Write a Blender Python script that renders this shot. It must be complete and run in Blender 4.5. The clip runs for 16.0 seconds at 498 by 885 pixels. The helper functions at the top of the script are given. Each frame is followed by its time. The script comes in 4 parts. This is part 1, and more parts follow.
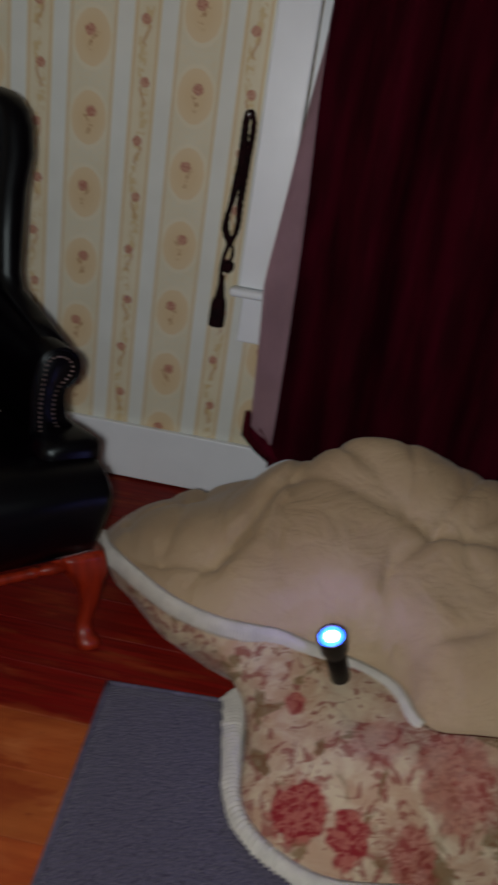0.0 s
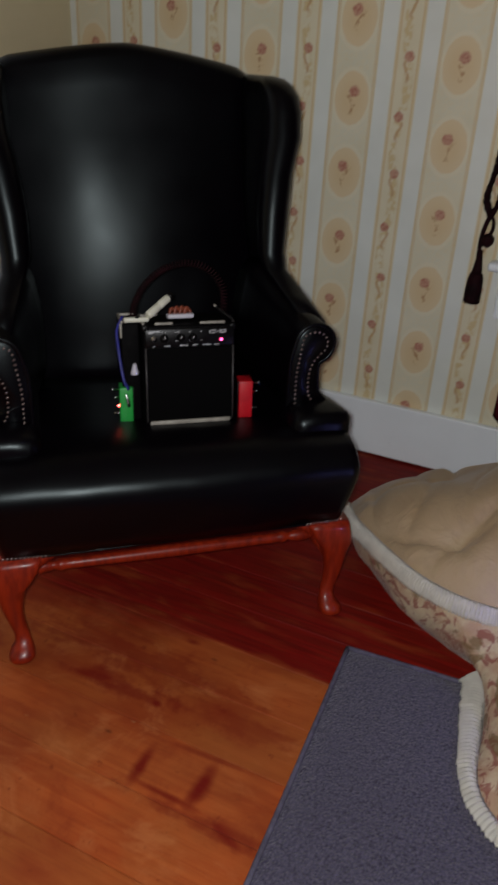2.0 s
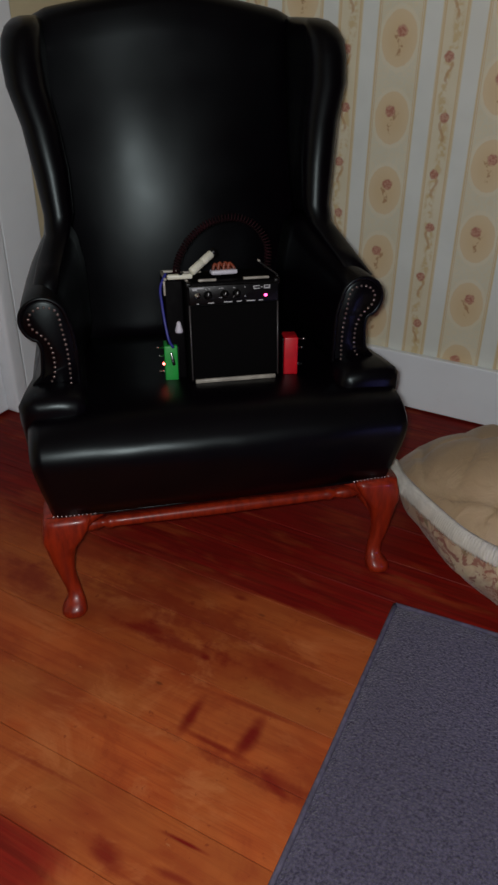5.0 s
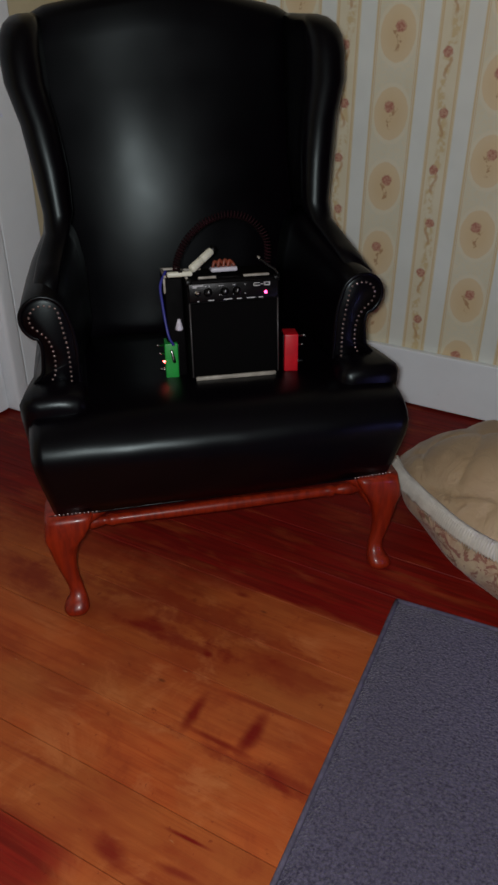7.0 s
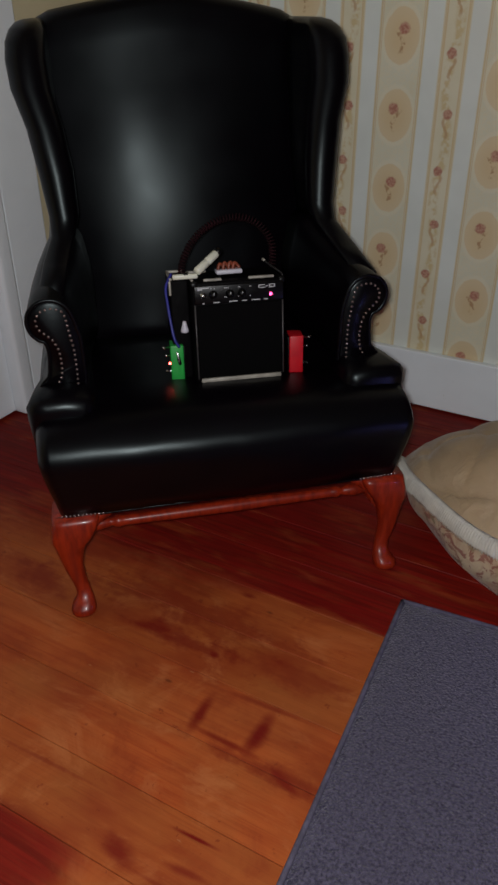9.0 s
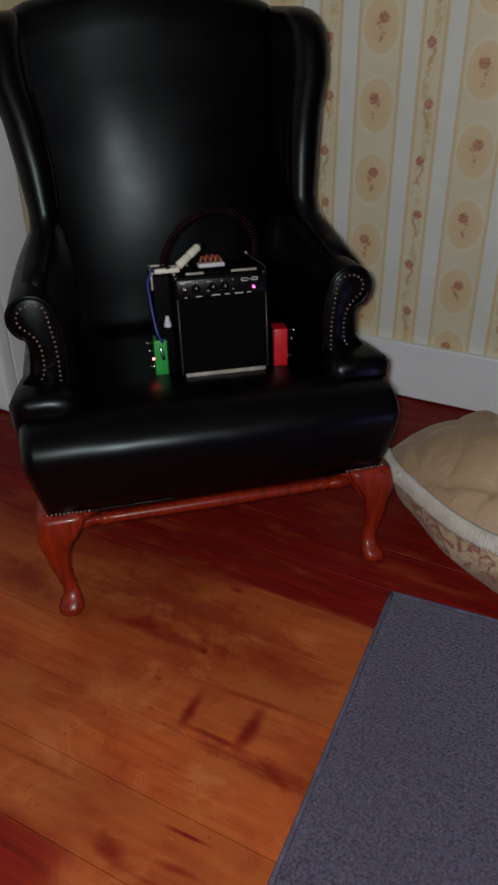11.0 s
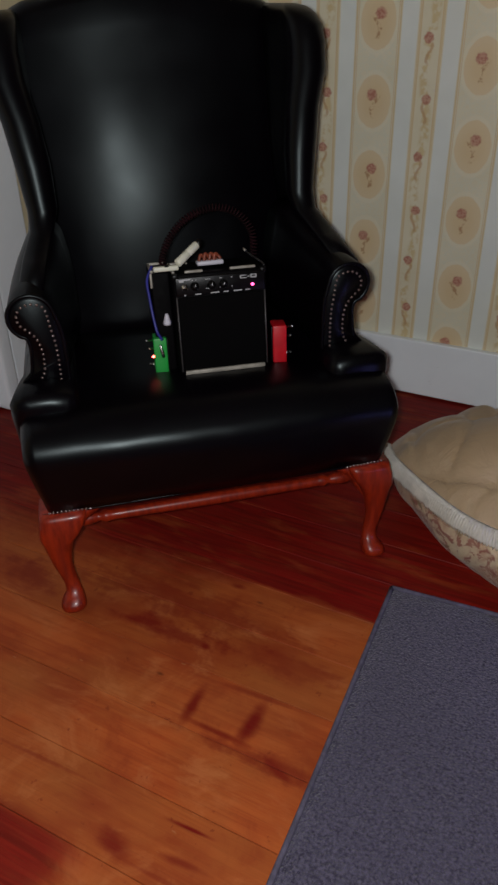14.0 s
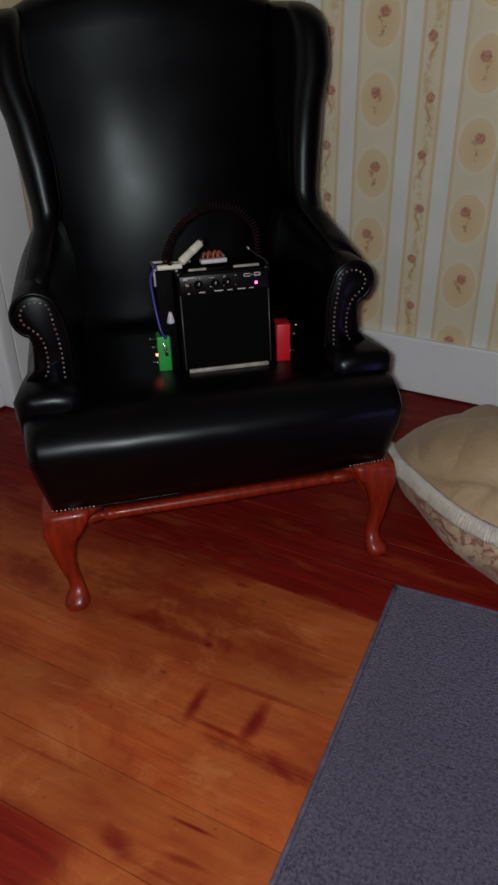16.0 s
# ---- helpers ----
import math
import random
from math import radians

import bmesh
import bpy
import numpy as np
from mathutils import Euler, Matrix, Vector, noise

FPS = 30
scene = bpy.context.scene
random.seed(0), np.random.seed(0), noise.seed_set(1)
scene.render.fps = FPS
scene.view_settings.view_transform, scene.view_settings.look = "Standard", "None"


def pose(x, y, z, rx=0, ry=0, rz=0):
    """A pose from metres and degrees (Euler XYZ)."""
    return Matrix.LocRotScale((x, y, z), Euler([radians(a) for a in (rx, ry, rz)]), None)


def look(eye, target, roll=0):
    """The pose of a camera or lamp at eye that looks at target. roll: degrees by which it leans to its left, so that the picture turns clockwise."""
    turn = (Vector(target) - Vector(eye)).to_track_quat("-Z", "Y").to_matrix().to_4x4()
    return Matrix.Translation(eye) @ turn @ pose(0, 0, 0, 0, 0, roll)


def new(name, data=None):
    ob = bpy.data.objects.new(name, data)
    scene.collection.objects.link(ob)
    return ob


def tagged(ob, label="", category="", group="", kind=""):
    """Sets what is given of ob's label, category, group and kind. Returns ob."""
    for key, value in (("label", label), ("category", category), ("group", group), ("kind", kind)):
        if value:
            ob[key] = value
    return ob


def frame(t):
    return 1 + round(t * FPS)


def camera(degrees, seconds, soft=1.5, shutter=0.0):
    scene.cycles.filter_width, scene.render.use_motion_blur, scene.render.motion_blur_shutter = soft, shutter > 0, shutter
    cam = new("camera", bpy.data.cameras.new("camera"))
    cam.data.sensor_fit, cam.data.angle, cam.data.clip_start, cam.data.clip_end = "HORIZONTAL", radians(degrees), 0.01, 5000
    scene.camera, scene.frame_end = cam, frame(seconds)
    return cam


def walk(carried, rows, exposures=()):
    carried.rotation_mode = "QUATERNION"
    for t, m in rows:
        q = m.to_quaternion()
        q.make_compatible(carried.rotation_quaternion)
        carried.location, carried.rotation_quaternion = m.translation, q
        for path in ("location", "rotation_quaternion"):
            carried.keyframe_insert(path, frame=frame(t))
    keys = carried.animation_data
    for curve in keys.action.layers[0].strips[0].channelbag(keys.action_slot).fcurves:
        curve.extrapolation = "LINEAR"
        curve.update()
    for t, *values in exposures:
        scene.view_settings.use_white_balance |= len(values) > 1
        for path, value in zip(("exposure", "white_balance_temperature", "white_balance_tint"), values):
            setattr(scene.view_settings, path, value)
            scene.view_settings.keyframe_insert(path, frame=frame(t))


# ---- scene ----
cam = camera(37.5, 16.0, soft=2.7, shutter=0.9)
PATH = [
    (0, (-0.2782, 0.3014, 1.0728), (-0.4107, 2.1247, 0.2616), 9.16),
    (0.5, (-0.2816, 0.2770, 1.0723), (-0.6227, 2.0653, 0.2443), 4.28),
    (1, (-0.2855, 0.2717, 1.0693), (-0.8610, 1.9872, 0.2173), 2.15),
    (1.5, (-0.2884, 0.2532, 1.0724), (-0.9676, 1.9195, 0.1992), 2.98),
    (2, (-0.2886, 0.2622, 1.0684), (-1.0215, 1.8819, 0.1522), 3.07),
    (2.5, (-0.2893, 0.2683, 1.0637), (-1.0716, 1.8325, 0.0935), 1.72),
    (3, (-0.2893, 0.2712, 1.0615), (-1.0877, 1.8053, 0.0570), 1.07),
    (3.5, (-0.2875, 0.2690, 1.0630), (-1.0907, 1.7946, 0.0494), 0.90),
    (4, (-0.2891, 0.2683, 1.0620), (-1.0993, 1.7887, 0.0461), 0.84),
    (6.5, (-0.2874, 0.2698, 1.0623), (-1.1125, 1.7780, 0.0401), 0.31),
    (7, (-0.2883, 0.2682, 1.0630), (-1.1077, 1.7773, 0.0377), 0.17),
    (7.5, (-0.2881, 0.2680, 1.0618), (-1.1082, 1.7740, 0.0325), 0.02),
    (8, (-0.2883, 0.2702, 1.0609), (-1.1142, 1.7690, 0.0260), -0.10),
    (8.5, (-0.2871, 0.2668, 1.0636), (-1.1159, 1.7656, 0.0308), -0.20),
    (9, (-0.2861, 0.2632, 1.0653), (-1.1194, 1.7675, 0.0441), -0.27),
    (9.5, (-0.2870, 0.2666, 1.0640), (-1.1234, 1.7715, 0.0463), -0.48),
    (10, (-0.2876, 0.2749, 1.0611), (-1.1038, 1.7787, 0.0256), -0.43),
    (12.5, (-0.2786, 0.2682, 1.0666), (-1.0724, 1.7841, 0.0314), -1.09),
    (13, (-0.2808, 0.2679, 1.0682), (-1.0776, 1.7787, 0.0279), -1.16),
    (13.5, (-0.2808, 0.2694, 1.0667), (-1.0815, 1.7781, 0.0262), -1.08),
    (14, (-0.2790, 0.2686, 1.0663), (-1.0824, 1.7732, 0.0219), -1.30),
    (14.5, (-0.2795, 0.2683, 1.0663), (-1.0825, 1.7715, 0.0196), -1.41),
    (15, (-0.2796, 0.2679, 1.0662), (-1.0880, 1.7676, 0.0187), -1.53),
    (15.5, (-0.2801, 0.2676, 1.0667), (-1.0909, 1.7675, 0.0213), -1.40),
    (16, (-0.2796, 0.2686, 1.0647), (-1.0903, 1.7680, 0.0185), -1.39),
]
walk(cam, [(t, look(eye, target, roll)) for t, eye, target, roll in PATH], [(0.0, -0.28), (0.9, 0.0), (16.0, 0.0)])

# ---------------------------------------------------------------- light
world = bpy.data.worlds.new("world")
scene.world = world
world.use_nodes = True
world.node_tree.nodes["Background"].inputs[0].default_value = (0.8, 0.85, 1.0, 1)
world.node_tree.nodes["Background"].inputs[1].default_value = 0.004

# the white LED of the hand-held phone that films; it is the light of this dark room
torch = bpy.data.lights.new("phone_light", "POINT")
torch.energy, torch.color, torch.shadow_soft_size = 50.5, (0.98, 0.985, 1.00), 0.02
new("phone_light", torch).matrix_world = pose(-0.307, 0.254, 1.078)

ROOM_W, ROOM_E, ROOM_S, ROOM_N, CEIL = -1.861, 2.5, -3.2, 2.293, 2.75


# ---------------------------------------------------------------- node helpers
class Net:
    """A node tree with short calls for maths."""

    def __init__(self, name):
        self.mat = bpy.data.materials.new(name)
        self.mat.use_nodes = True
        self.tree = self.mat.node_tree
        self.bsdf = self.tree.nodes["Principled BSDF"]
        self.geo = self.tree.nodes.new("ShaderNodeNewGeometry").outputs["Position"]

    def link(self, value, socket):
        if isinstance(value, bpy.types.NodeSocket):
            self.tree.links.new(value, socket)
        elif isinstance(value, (tuple, list)):
            socket.default_value = (*value, 1) if len(value) == 3 and len(socket.default_value) == 4 else value
        else:
            socket.default_value = value

    def op(self, kind, a, b=0.0, c=0.0):
        n = self.tree.nodes.new("ShaderNodeMath")
        n.operation = kind
        for s, v in zip(n.inputs, (a, b, c)):
            self.link(v, s)
        return n.outputs[0]

    def add(self, a, b):
        return self.op("ADD", a, b)

    def sub(self, a, b):
        return self.op("SUBTRACT", a, b)

    def mul(self, a, b):
        return self.op("MULTIPLY", a, b)

    def split(self, v):
        n = self.tree.nodes.new("ShaderNodeSeparateXYZ")
        self.link(v, n.inputs[0])
        return n.outputs

    def join(self, x, y, z):
        n = self.tree.nodes.new("ShaderNodeCombineXYZ")
        for s, v in zip(n.inputs, (x, y, z)):
            self.link(v, s)
        return n.outputs[0]

    def scaled(self, v, s):
        n = self.tree.nodes.new("ShaderNodeVectorMath")
        n.operation = "MULTIPLY"
        self.link(v, n.inputs[0])
        n.inputs[1].default_value = s
        return n.outputs[0]

    def noise(self, v, scale, detail=3.0, rough=0.55, out=0, distort=0.0):
        n = self.tree.nodes.new("ShaderNodeTexNoise")
        self.link(v, n.inputs["Vector"])
        n.inputs["Scale"].default_value, n.inputs["Detail"].default_value = scale, detail
        n.inputs["Roughness"].default_value, n.inputs["Distortion"].default_value = rough, distort
        return n.outputs[out]

    def voronoi(self, v, scale, feature="F1", rnd=1.0):
        n = self.tree.nodes.new("ShaderNodeTexVoronoi")
        n.feature = feature
        self.link(v, n.inputs["Vector"])
        n.inputs["Scale"].default_value = scale
        n.inputs["Randomness"].default_value = rnd
        return n.outputs

    def ramp(self, v, lo, hi, a=0.0, b=1.0):
        n = self.tree.nodes.new("ShaderNodeMapRange")
        n.interpolation_type = "SMOOTHSTEP"
        for s, x in zip(n.inputs, (v, lo, hi, a, b)):
            self.link(x, s)
        return n.outputs[0]

    def mix(self, f, a, b, kind="MIX"):
        n = self.tree.nodes.new("ShaderNodeMix")
        n.data_type, n.blend_type = "RGBA", kind
        self.link(f, n.inputs[0])
        self.link(a, n.inputs[6])
        self.link(b, n.inputs[7])
        return n.outputs[2]

    def object_coords(self):
        return self.tree.nodes.new("ShaderNodeTexCoord").outputs["Object"]

    def random(self):
        return self.tree.nodes.new("ShaderNodeObjectInfo").outputs["Random"]

    def bump(self, height, strength=0.3, distance=0.002):
        n = self.tree.nodes.new("ShaderNodeBump")
        n.inputs["Strength"].default_value, n.inputs["Distance"].default_value = strength, distance
        self.link(height, n.inputs["Height"])
        self.link(n.outputs[0], self.bsdf.inputs["Normal"])

    def set(self, **kw):
        for k, v in kw.items():
            self.link(v, self.bsdf.inputs[k.replace("_", " ")])
        return self


def simple(name, colour, rough=0.5, metal=0.0, vary=0.12, scale=30.0, bump=0.0, bscale=200.0, **kw):
    """A plain surface with some unevenness in tone, gloss and relief."""
    n = Net(name)
    p = n.object_coords()
    f = n.noise(p, scale, 4)
    dark = tuple(c * (1 - vary * 2) for c in colour)
    light = tuple(min(1, c * (1 + vary)) for c in colour)
    n.set(Base_Color=n.mix(n.ramp(f, 0.3, 0.7), dark, light), Metallic=metal,
          Roughness=n.ramp(n.noise(p, scale * 2.3, 3), 0.2, 0.8, max(0.02, rough * 0.85), min(1, rough * 1.15)))
    n.set(**kw)
    if bump:
        n.bump(n.noise(p, bscale, 3), bump, 0.001)
    return n.mat


def glow(name, colour, strength):
    n = Net(name)
    n.set(Base_Color=colour, Emission_Color=colour, Emission_Strength=strength)
    return n.mat


# ---------------------------------------------------------------- materials
def make_leather(name, spec):
    n = Net(name)
    p = n.object_coords()
    cells = n.voronoi(p, 420, "DISTANCE_TO_EDGE")[0]
    big = n.noise(p, 9, 3)
    n.set(Base_Color=n.mix(n.ramp(big, 0.3, 0.7), (0.0008, 0.0003, 0.0010), (0.0014, 0.0005, 0.0016)),
          Roughness=n.ramp(n.noise(p, 7, 2), 0.25, 0.75, 0.30, 0.36), Specular_IOR_Level=spec, Specular_Tint=(0.86, 1.0, 1.0, 1))
    n.bump(n.add(n.mul(n.ramp(cells, 0.0, 0.12), 0.25), n.mul(n.noise(p, 11, 2), 1.6)), 0.07, 0.0010)
    return n.mat


def make_floor_wood():
    n = Net("old_fir_boards")
    x, y, z = n.split(n.geo)
    r = n.random()
    shifted = n.join(n.add(x, n.mul(r, 7.3)), n.add(y, n.mul(r, 3.1)), z)
    grain = n.noise(n.scaled(shifted, (1.6, 34, 1)), 2.4, 5, 0.6, distort=0.6)
    fine = n.noise(n.scaled(shifted, (4, 160, 1)), 2.0, 3)
    blotch = n.noise(shifted, 3.2, 4, 0.6)
    tone = n.mix(n.ramp(grain, 0.35, 0.68), (0.41, 0.086, 0.020), (0.325, 0.054, 0.013))
    tone = n.mix(n.mul(n.ramp(blotch, 0.35, 0.75), 0.7), tone, (0.28, 0.085, 0.022))
    tone = n.mix(n.mul(n.ramp(r, 0.3, 1.0), 0.45), tone, (0.26, 0.072, 0.017))
    tone = n.mix(n.mul(n.ramp(n.noise(n.scaled(n.geo, (1, 2.2, 1)), 2.6, 4, 0.62), 0.42, 0.66), 0.78), tone, (0.215, 0.030, 0.009))
    mottle = n.noise(n.scaled(n.geo, (1, 1.5, 1)), 6.5, 5, 0.68, distort=0.7)
    tone = n.mix(n.mul(n.ramp(mottle, 0.50, 0.70), 0.50), tone, (0.47, 0.155, 0.050))
    tone = n.mix(n.mul(n.ramp(mottle, 0.46, 0.30), 0.50), tone, (0.22, 0.032, 0.010))
    tone = n.mix(n.mul(n.ramp(n.noise(n.geo, 48, 3, 0.7), 0.64, 0.72), 0.5), tone, (0.14, 0.018, 0.007))
    # old red varnish left along the walls, worn away where feet have walked
    wob = n.noise(n.join(n.mul(x, 3.0), n.mul(y, 11), r), 2.0, 4, 0.65)
    loose = n.mul(n.ramp(x, -0.85, -1.15), 0.16)
    edge = n.add(y, n.mul(n.sub(wob, 0.55), n.add(loose, 0.012)))
    worn = n.ramp(x, -0.80, -0.98)
    varnish = n.mul(n.ramp(edge, n.sub(1.296, n.mul(worn, 0.13)), n.add(1.310, n.mul(worn, 0.03))), n.ramp(n.noise(n.join(n.mul(x, 3), n.mul(y, 14), 0.3), 1.6, 4, 0.6), 0.30, 0.48, 0.62, 1.0))
    patch = n.mul(n.ramp(n.add(x, n.mul(n.sub(blotch, 0.5), 0.3)), -0.77, -0.88), n.mul(n.ramp(y, 0.700, 0.672), n.ramp(y, 0.35, 0.50)))
    varnish = n.op("MAXIMUM", varnish, n.mul(patch, 0.95))
    tone = n.mix(n.mul(varnish, 0.95), tone, n.mix(n.ramp(grain, 0.3, 0.7), (0.190, 0.0045, 0.0045), (0.100, 0.0022, 0.0028)))
    # water marks, rub marks, cracks, and the left front leg's shadow painted at x -1.27
    soft = n.sub(n.noise(n.geo, 26, 4, 0.65), 0.5)
    streak = n.sub(n.noise(n.scaled(n.geo, (1, 5, 1)), 9, 4, 0.6), 0.5)
    for cx, cy, ax, lx, ly, k, rag in ((-0.781, 0.978, 4, 0.015, 0.054, 0.95, 0.45), (-0.671, 0.988, -2, 0.019, 0.064, 1.0, 0.45),
                                       (-0.715, 0.947, 0, 0.080, 0.008, 0.80, 0.5), (-0.690, 1.046, 3, 0.110, 0.008, 0.60, 0.7), (-0.600, 0.930, -22, 0.045, 0.010, 0.70, 0.8),
                                       (-0.830, 1.104, 4, 0.012, 0.010, 0.95, 0.4), (-0.961, 1.114, 4, 0.060, 0.028, 0.70, 1.2), (-0.852, 1.279, 3, 0.020, 0.010, 0.80, 0.6),
                                       (-0.757, 0.712, -20, 0.045, 0.020, 0.85, 0.9), (-0.655, 0.733, 5, 0.050, 0.008, 0.70, 0.9), (-0.90, 1.105, 3, 0.13, 0.022, 0.75, 1.8),
                                       (-0.97, 1.185, 2, 0.30, 0.055, 0.55, 2.4), (-1.27, 1.115, -12, 0.12, 0.035, 0.6, 1.8),
                                       (-0.60, 0.935, 2, 0.17, 0.022, 0.62, 1.8), (-0.67, 1.130, 2, 0.14, 0.030, 0.40, 2.4),
                                       (-0.667, 0.782, 2.5, 0.046, 0.0042, 1.0, 0.5), (-0.95, 0.775, 2, 0.12, 0.005, 0.5, 1.2),
                                       (-0.66, 0.700, 1, 0.09, 0.004, 0.45, 1.2)):
        c, s = math.cos(radians(ax)), math.sin(radians(ax))
        dx, dy = n.sub(x, cx), n.sub(y, cy)
        u = n.op("DIVIDE", n.add(n.mul(dx, c), n.mul(dy, s)), lx)
        v = n.op("DIVIDE", n.sub(n.mul(dy, c), n.mul(dx, s)), ly)
        d = n.op("SQRT", n.add(n.mul(u, u), n.mul(v, v)))
        tone = n.mix(n.mul(n.ramp(n.add(d, n.mul(n.add(soft, streak), rag)), 1.15, 0.15), k), tone, (0.150, 0.008, 0.005))
    # pale scuffs and dark knots
    scuff = n.noise(n.scaled(shifted, (14, 40, 1)), 2.0, 2)
    tone = n.mix(n.mul(n.ramp(scuff, 0.74, 0.80), 0.35), tone, (0.42, 0.22, 0.10))
    knots = n.voronoi(n.scaled(shifted, (3.0, 6.5, 1)), 1.6)[0]
    tone = n.mix(n.mul(n.ramp(knots, 0.055, 0.02), 0.55), tone, (0.05, 0.012, 0.006))
    n.set(Base_Color=n.mix(n.mul(n.ramp(fine, 0.45, 0.8), 0.25), tone, (0.16, 0.04, 0.012)),
          Roughness=n.ramp(n.noise(n.geo, 5, 4), 0.3, 0.7, 0.42, 0.60), Specular_IOR_Level=0.12)
    n.bump(n.add(n.mul(grain, 0.6), n.mul(fine, 0.4)), 0.25, 0.0015)
    return n.mat


def make_wallpaper():
    n = Net("striped_floral_wallpaper")
    x, y, z = n.split(n.geo)
    warp = n.noise(n.geo, 60, 2)
    PX, OX, RX = 0.2715, -0.966, -0.830
    half = PX / 2
    # distance from the medallion column and from the rosebud column
    cell = n.op("FLOOR", n.op("DIVIDE", n.add(n.sub(x, OX), half), PX))
    ox = n.sub(n.sub(x, OX), n.mul(cell, PX))
    rcell = n.op("FLOOR", n.op("DIVIDE", n.add(n.sub(x, RX), half), PX))
    rx = n.sub(n.sub(x, RX), n.mul(rcell, PX))
    aox, arx = n.op("ABSOLUTE", ox), n.op("ABSOLUTE", rx)
    # ground of the columns
    paper = n.noise(n.geo, 7, 3)
    ground = n.mix(n.ramp(paper, 0.3, 0.7), (0.69, 0.625, 0.44), (0.74, 0.675, 0.495))
    lace = n.voronoi(n.scaled(n.geo, (1, 1, 1)), 62, "DISTANCE_TO_EDGE", 0.85)[0]
    curl = n.noise(n.geo, 55, 2, distort=2.2)
    veil = n.mul(n.ramp(aox, 0.079, 0.070), n.op("MAXIMUM", n.ramp(lace, 0.10, 0.03), n.ramp(n.op("ABSOLUTE", n.sub(curl, 0.5)), 0.05, 0.015)))
    col = n.mix(n.mul(veil, 0.50), ground, (0.66, 0.655, 0.53))
    # medallions, alternate columns dropped by half a repeat
    PZ = 0.1845
    odd = n.op("MODULO", n.op("ABSOLUTE", cell), 2.0)
    zo = n.sub(n.sub(z, 1.001), n.mul(odd, 0.088))
    row = n.op("FLOOR", n.add(n.op("DIVIDE", zo, PZ), 0.5))
    oz = n.sub(zo, n.mul(row, PZ))
    d = n.op("SQRT", n.add(n.op("POWER", n.op("DIVIDE", ox, 0.046), 2.0), n.op("POWER", n.op("DIVIDE", oz, 0.064), 2.0)))
    d2 = n.add(d, n.mul(n.sub(warp, 0.5), 0.10))
    col = n.mix(n.mul(n.ramp(d2, 1.22, 1.12), 0.45), col, (0.78, 0.70, 0.52))
    col = n.mix(n.mul(n.ramp(d2, 1.03, 0.97), 0.82), col, n.mix(n.ramp(d, 0.3, 1.0), (0.68, 0.50, 0.27), (0.71, 0.55, 0.325)))
    # the flower inside: a red bloom, brown leaves and a bent stem, differing from row to row
    flip = n.sub(n.mul(n.op("MODULO", n.op("ABSOLUTE", row), 2.0), 2.0), 1.0)
    fx, fz = n.add(ox, n.mul(flip, 0.006)), n.sub(oz, 0.017)
    petals = n.mul(n.sub(n.noise(n.geo, 120, 2), 0.5), 0.010)
    bloom = n.add(n.op("SQRT", n.add(n.mul(fx, fx), n.mul(fz, fz))), petals)
    sx = n.add(ox, n.mul(flip, n.sub(n.mul(n.op("SINE", n.mul(oz, 75.0)), -0.009), 0.004)))
    stem = n.mul(n.ramp(n.add(n.op("ABSOLUTE", sx), n.mul(petals, 0.8)), 0.008, 0.003), n.ramp(n.op("ABSOLUTE", n.add(oz, 0.012)), 0.030, 0.020))
    spots = n.ramp(n.noise(n.geo, 90, 2), 0.45, 0.60)
    col = n.mix(n.mul(n.mul(stem, spots), 0.75), col, (0.40, 0.20, 0.09))
    col = n.mix(n.mul(n.ramp(bloom, 0.0165, 0.0105), 0.95), col, n.mix(n.ramp(n.noise(n.geo, 160, 1), 0.4, 0.6), (0.42, 0.16, 0.11), (0.54, 0.29, 0.20)))
    # rosebud column with its winding vine
    PR = 0.1388
    rodd = n.op("MODULO", n.op("ABSOLUTE", rcell), 2.0)
    zr = n.add(n.sub(z, 1.104), n.mul(rodd, -0.009))
    rrow = n.op("FLOOR", n.add(n.op("DIVIDE", zr, PR), 0.5))
    rz = n.sub(zr, n.mul(rrow, PR))
    rflip = n.sub(n.mul(n.op("MODULO", n.op("ABSOLUTE", rrow), 2.0), 2.0), 1.0)
    inside = n.ramp(arx, 0.030, 0.027)
    vine = n.add(rx, n.mul(n.op("SINE", n.mul(zr, 45.27 / 2)), 0.008))
    leafy = n.mul(n.ramp(n.op("ABSOLUTE", vine), 0.017, 0.006), n.ramp(n.noise(n.geo, 48, 2), 0.42, 0.60))
    col = n.mix(n.mul(n.mul(leafy, inside), 0.7), col, (0.60, 0.44, 0.19))
    below = n.ramp(n.op("ABSOLUTE", n.add(rz, 0.034)), 0.030, 0.018)
    thread = n.ramp(n.op("ABSOLUTE", n.add(n.add(rx, n.mul(rflip, n.mul(n.op("SINE", n.mul(rz, 95.0)), 0.006))), n.mul(petals, 0.5))), 0.0055, 0.002)
    col = n.mix(n.mul(n.mul(thread, below), 0.6), col, (0.47, 0.25, 0.11))
    bx = n.add(rx, n.mul(rflip, 0.004))
    bud = n.add(n.op("SQRT", n.add(n.mul(bx, bx), n.mul(rz, rz))), n.mul(petals, 0.7))
    col = n.mix(n.mul(n.ramp(bud, 0.0145, 0.0100), 0.95), col, n.mix(n.ramp(n.noise(n.geo, 180, 1), 0.4, 0.6), (0.42, 0.165, 0.115), (0.54, 0.30, 0.205)))
    # plain white bands, each between two ochre lines
    band = n.op("ABSOLUTE", n.sub(arx, 0.0545))
    col = n.mix(n.ramp(band, 0.0215, 0.0195), col, n.mix(n.ramp(paper, 0.3, 0.7), (0.69, 0.715, 0.66), (0.74, 0.765, 0.71)))
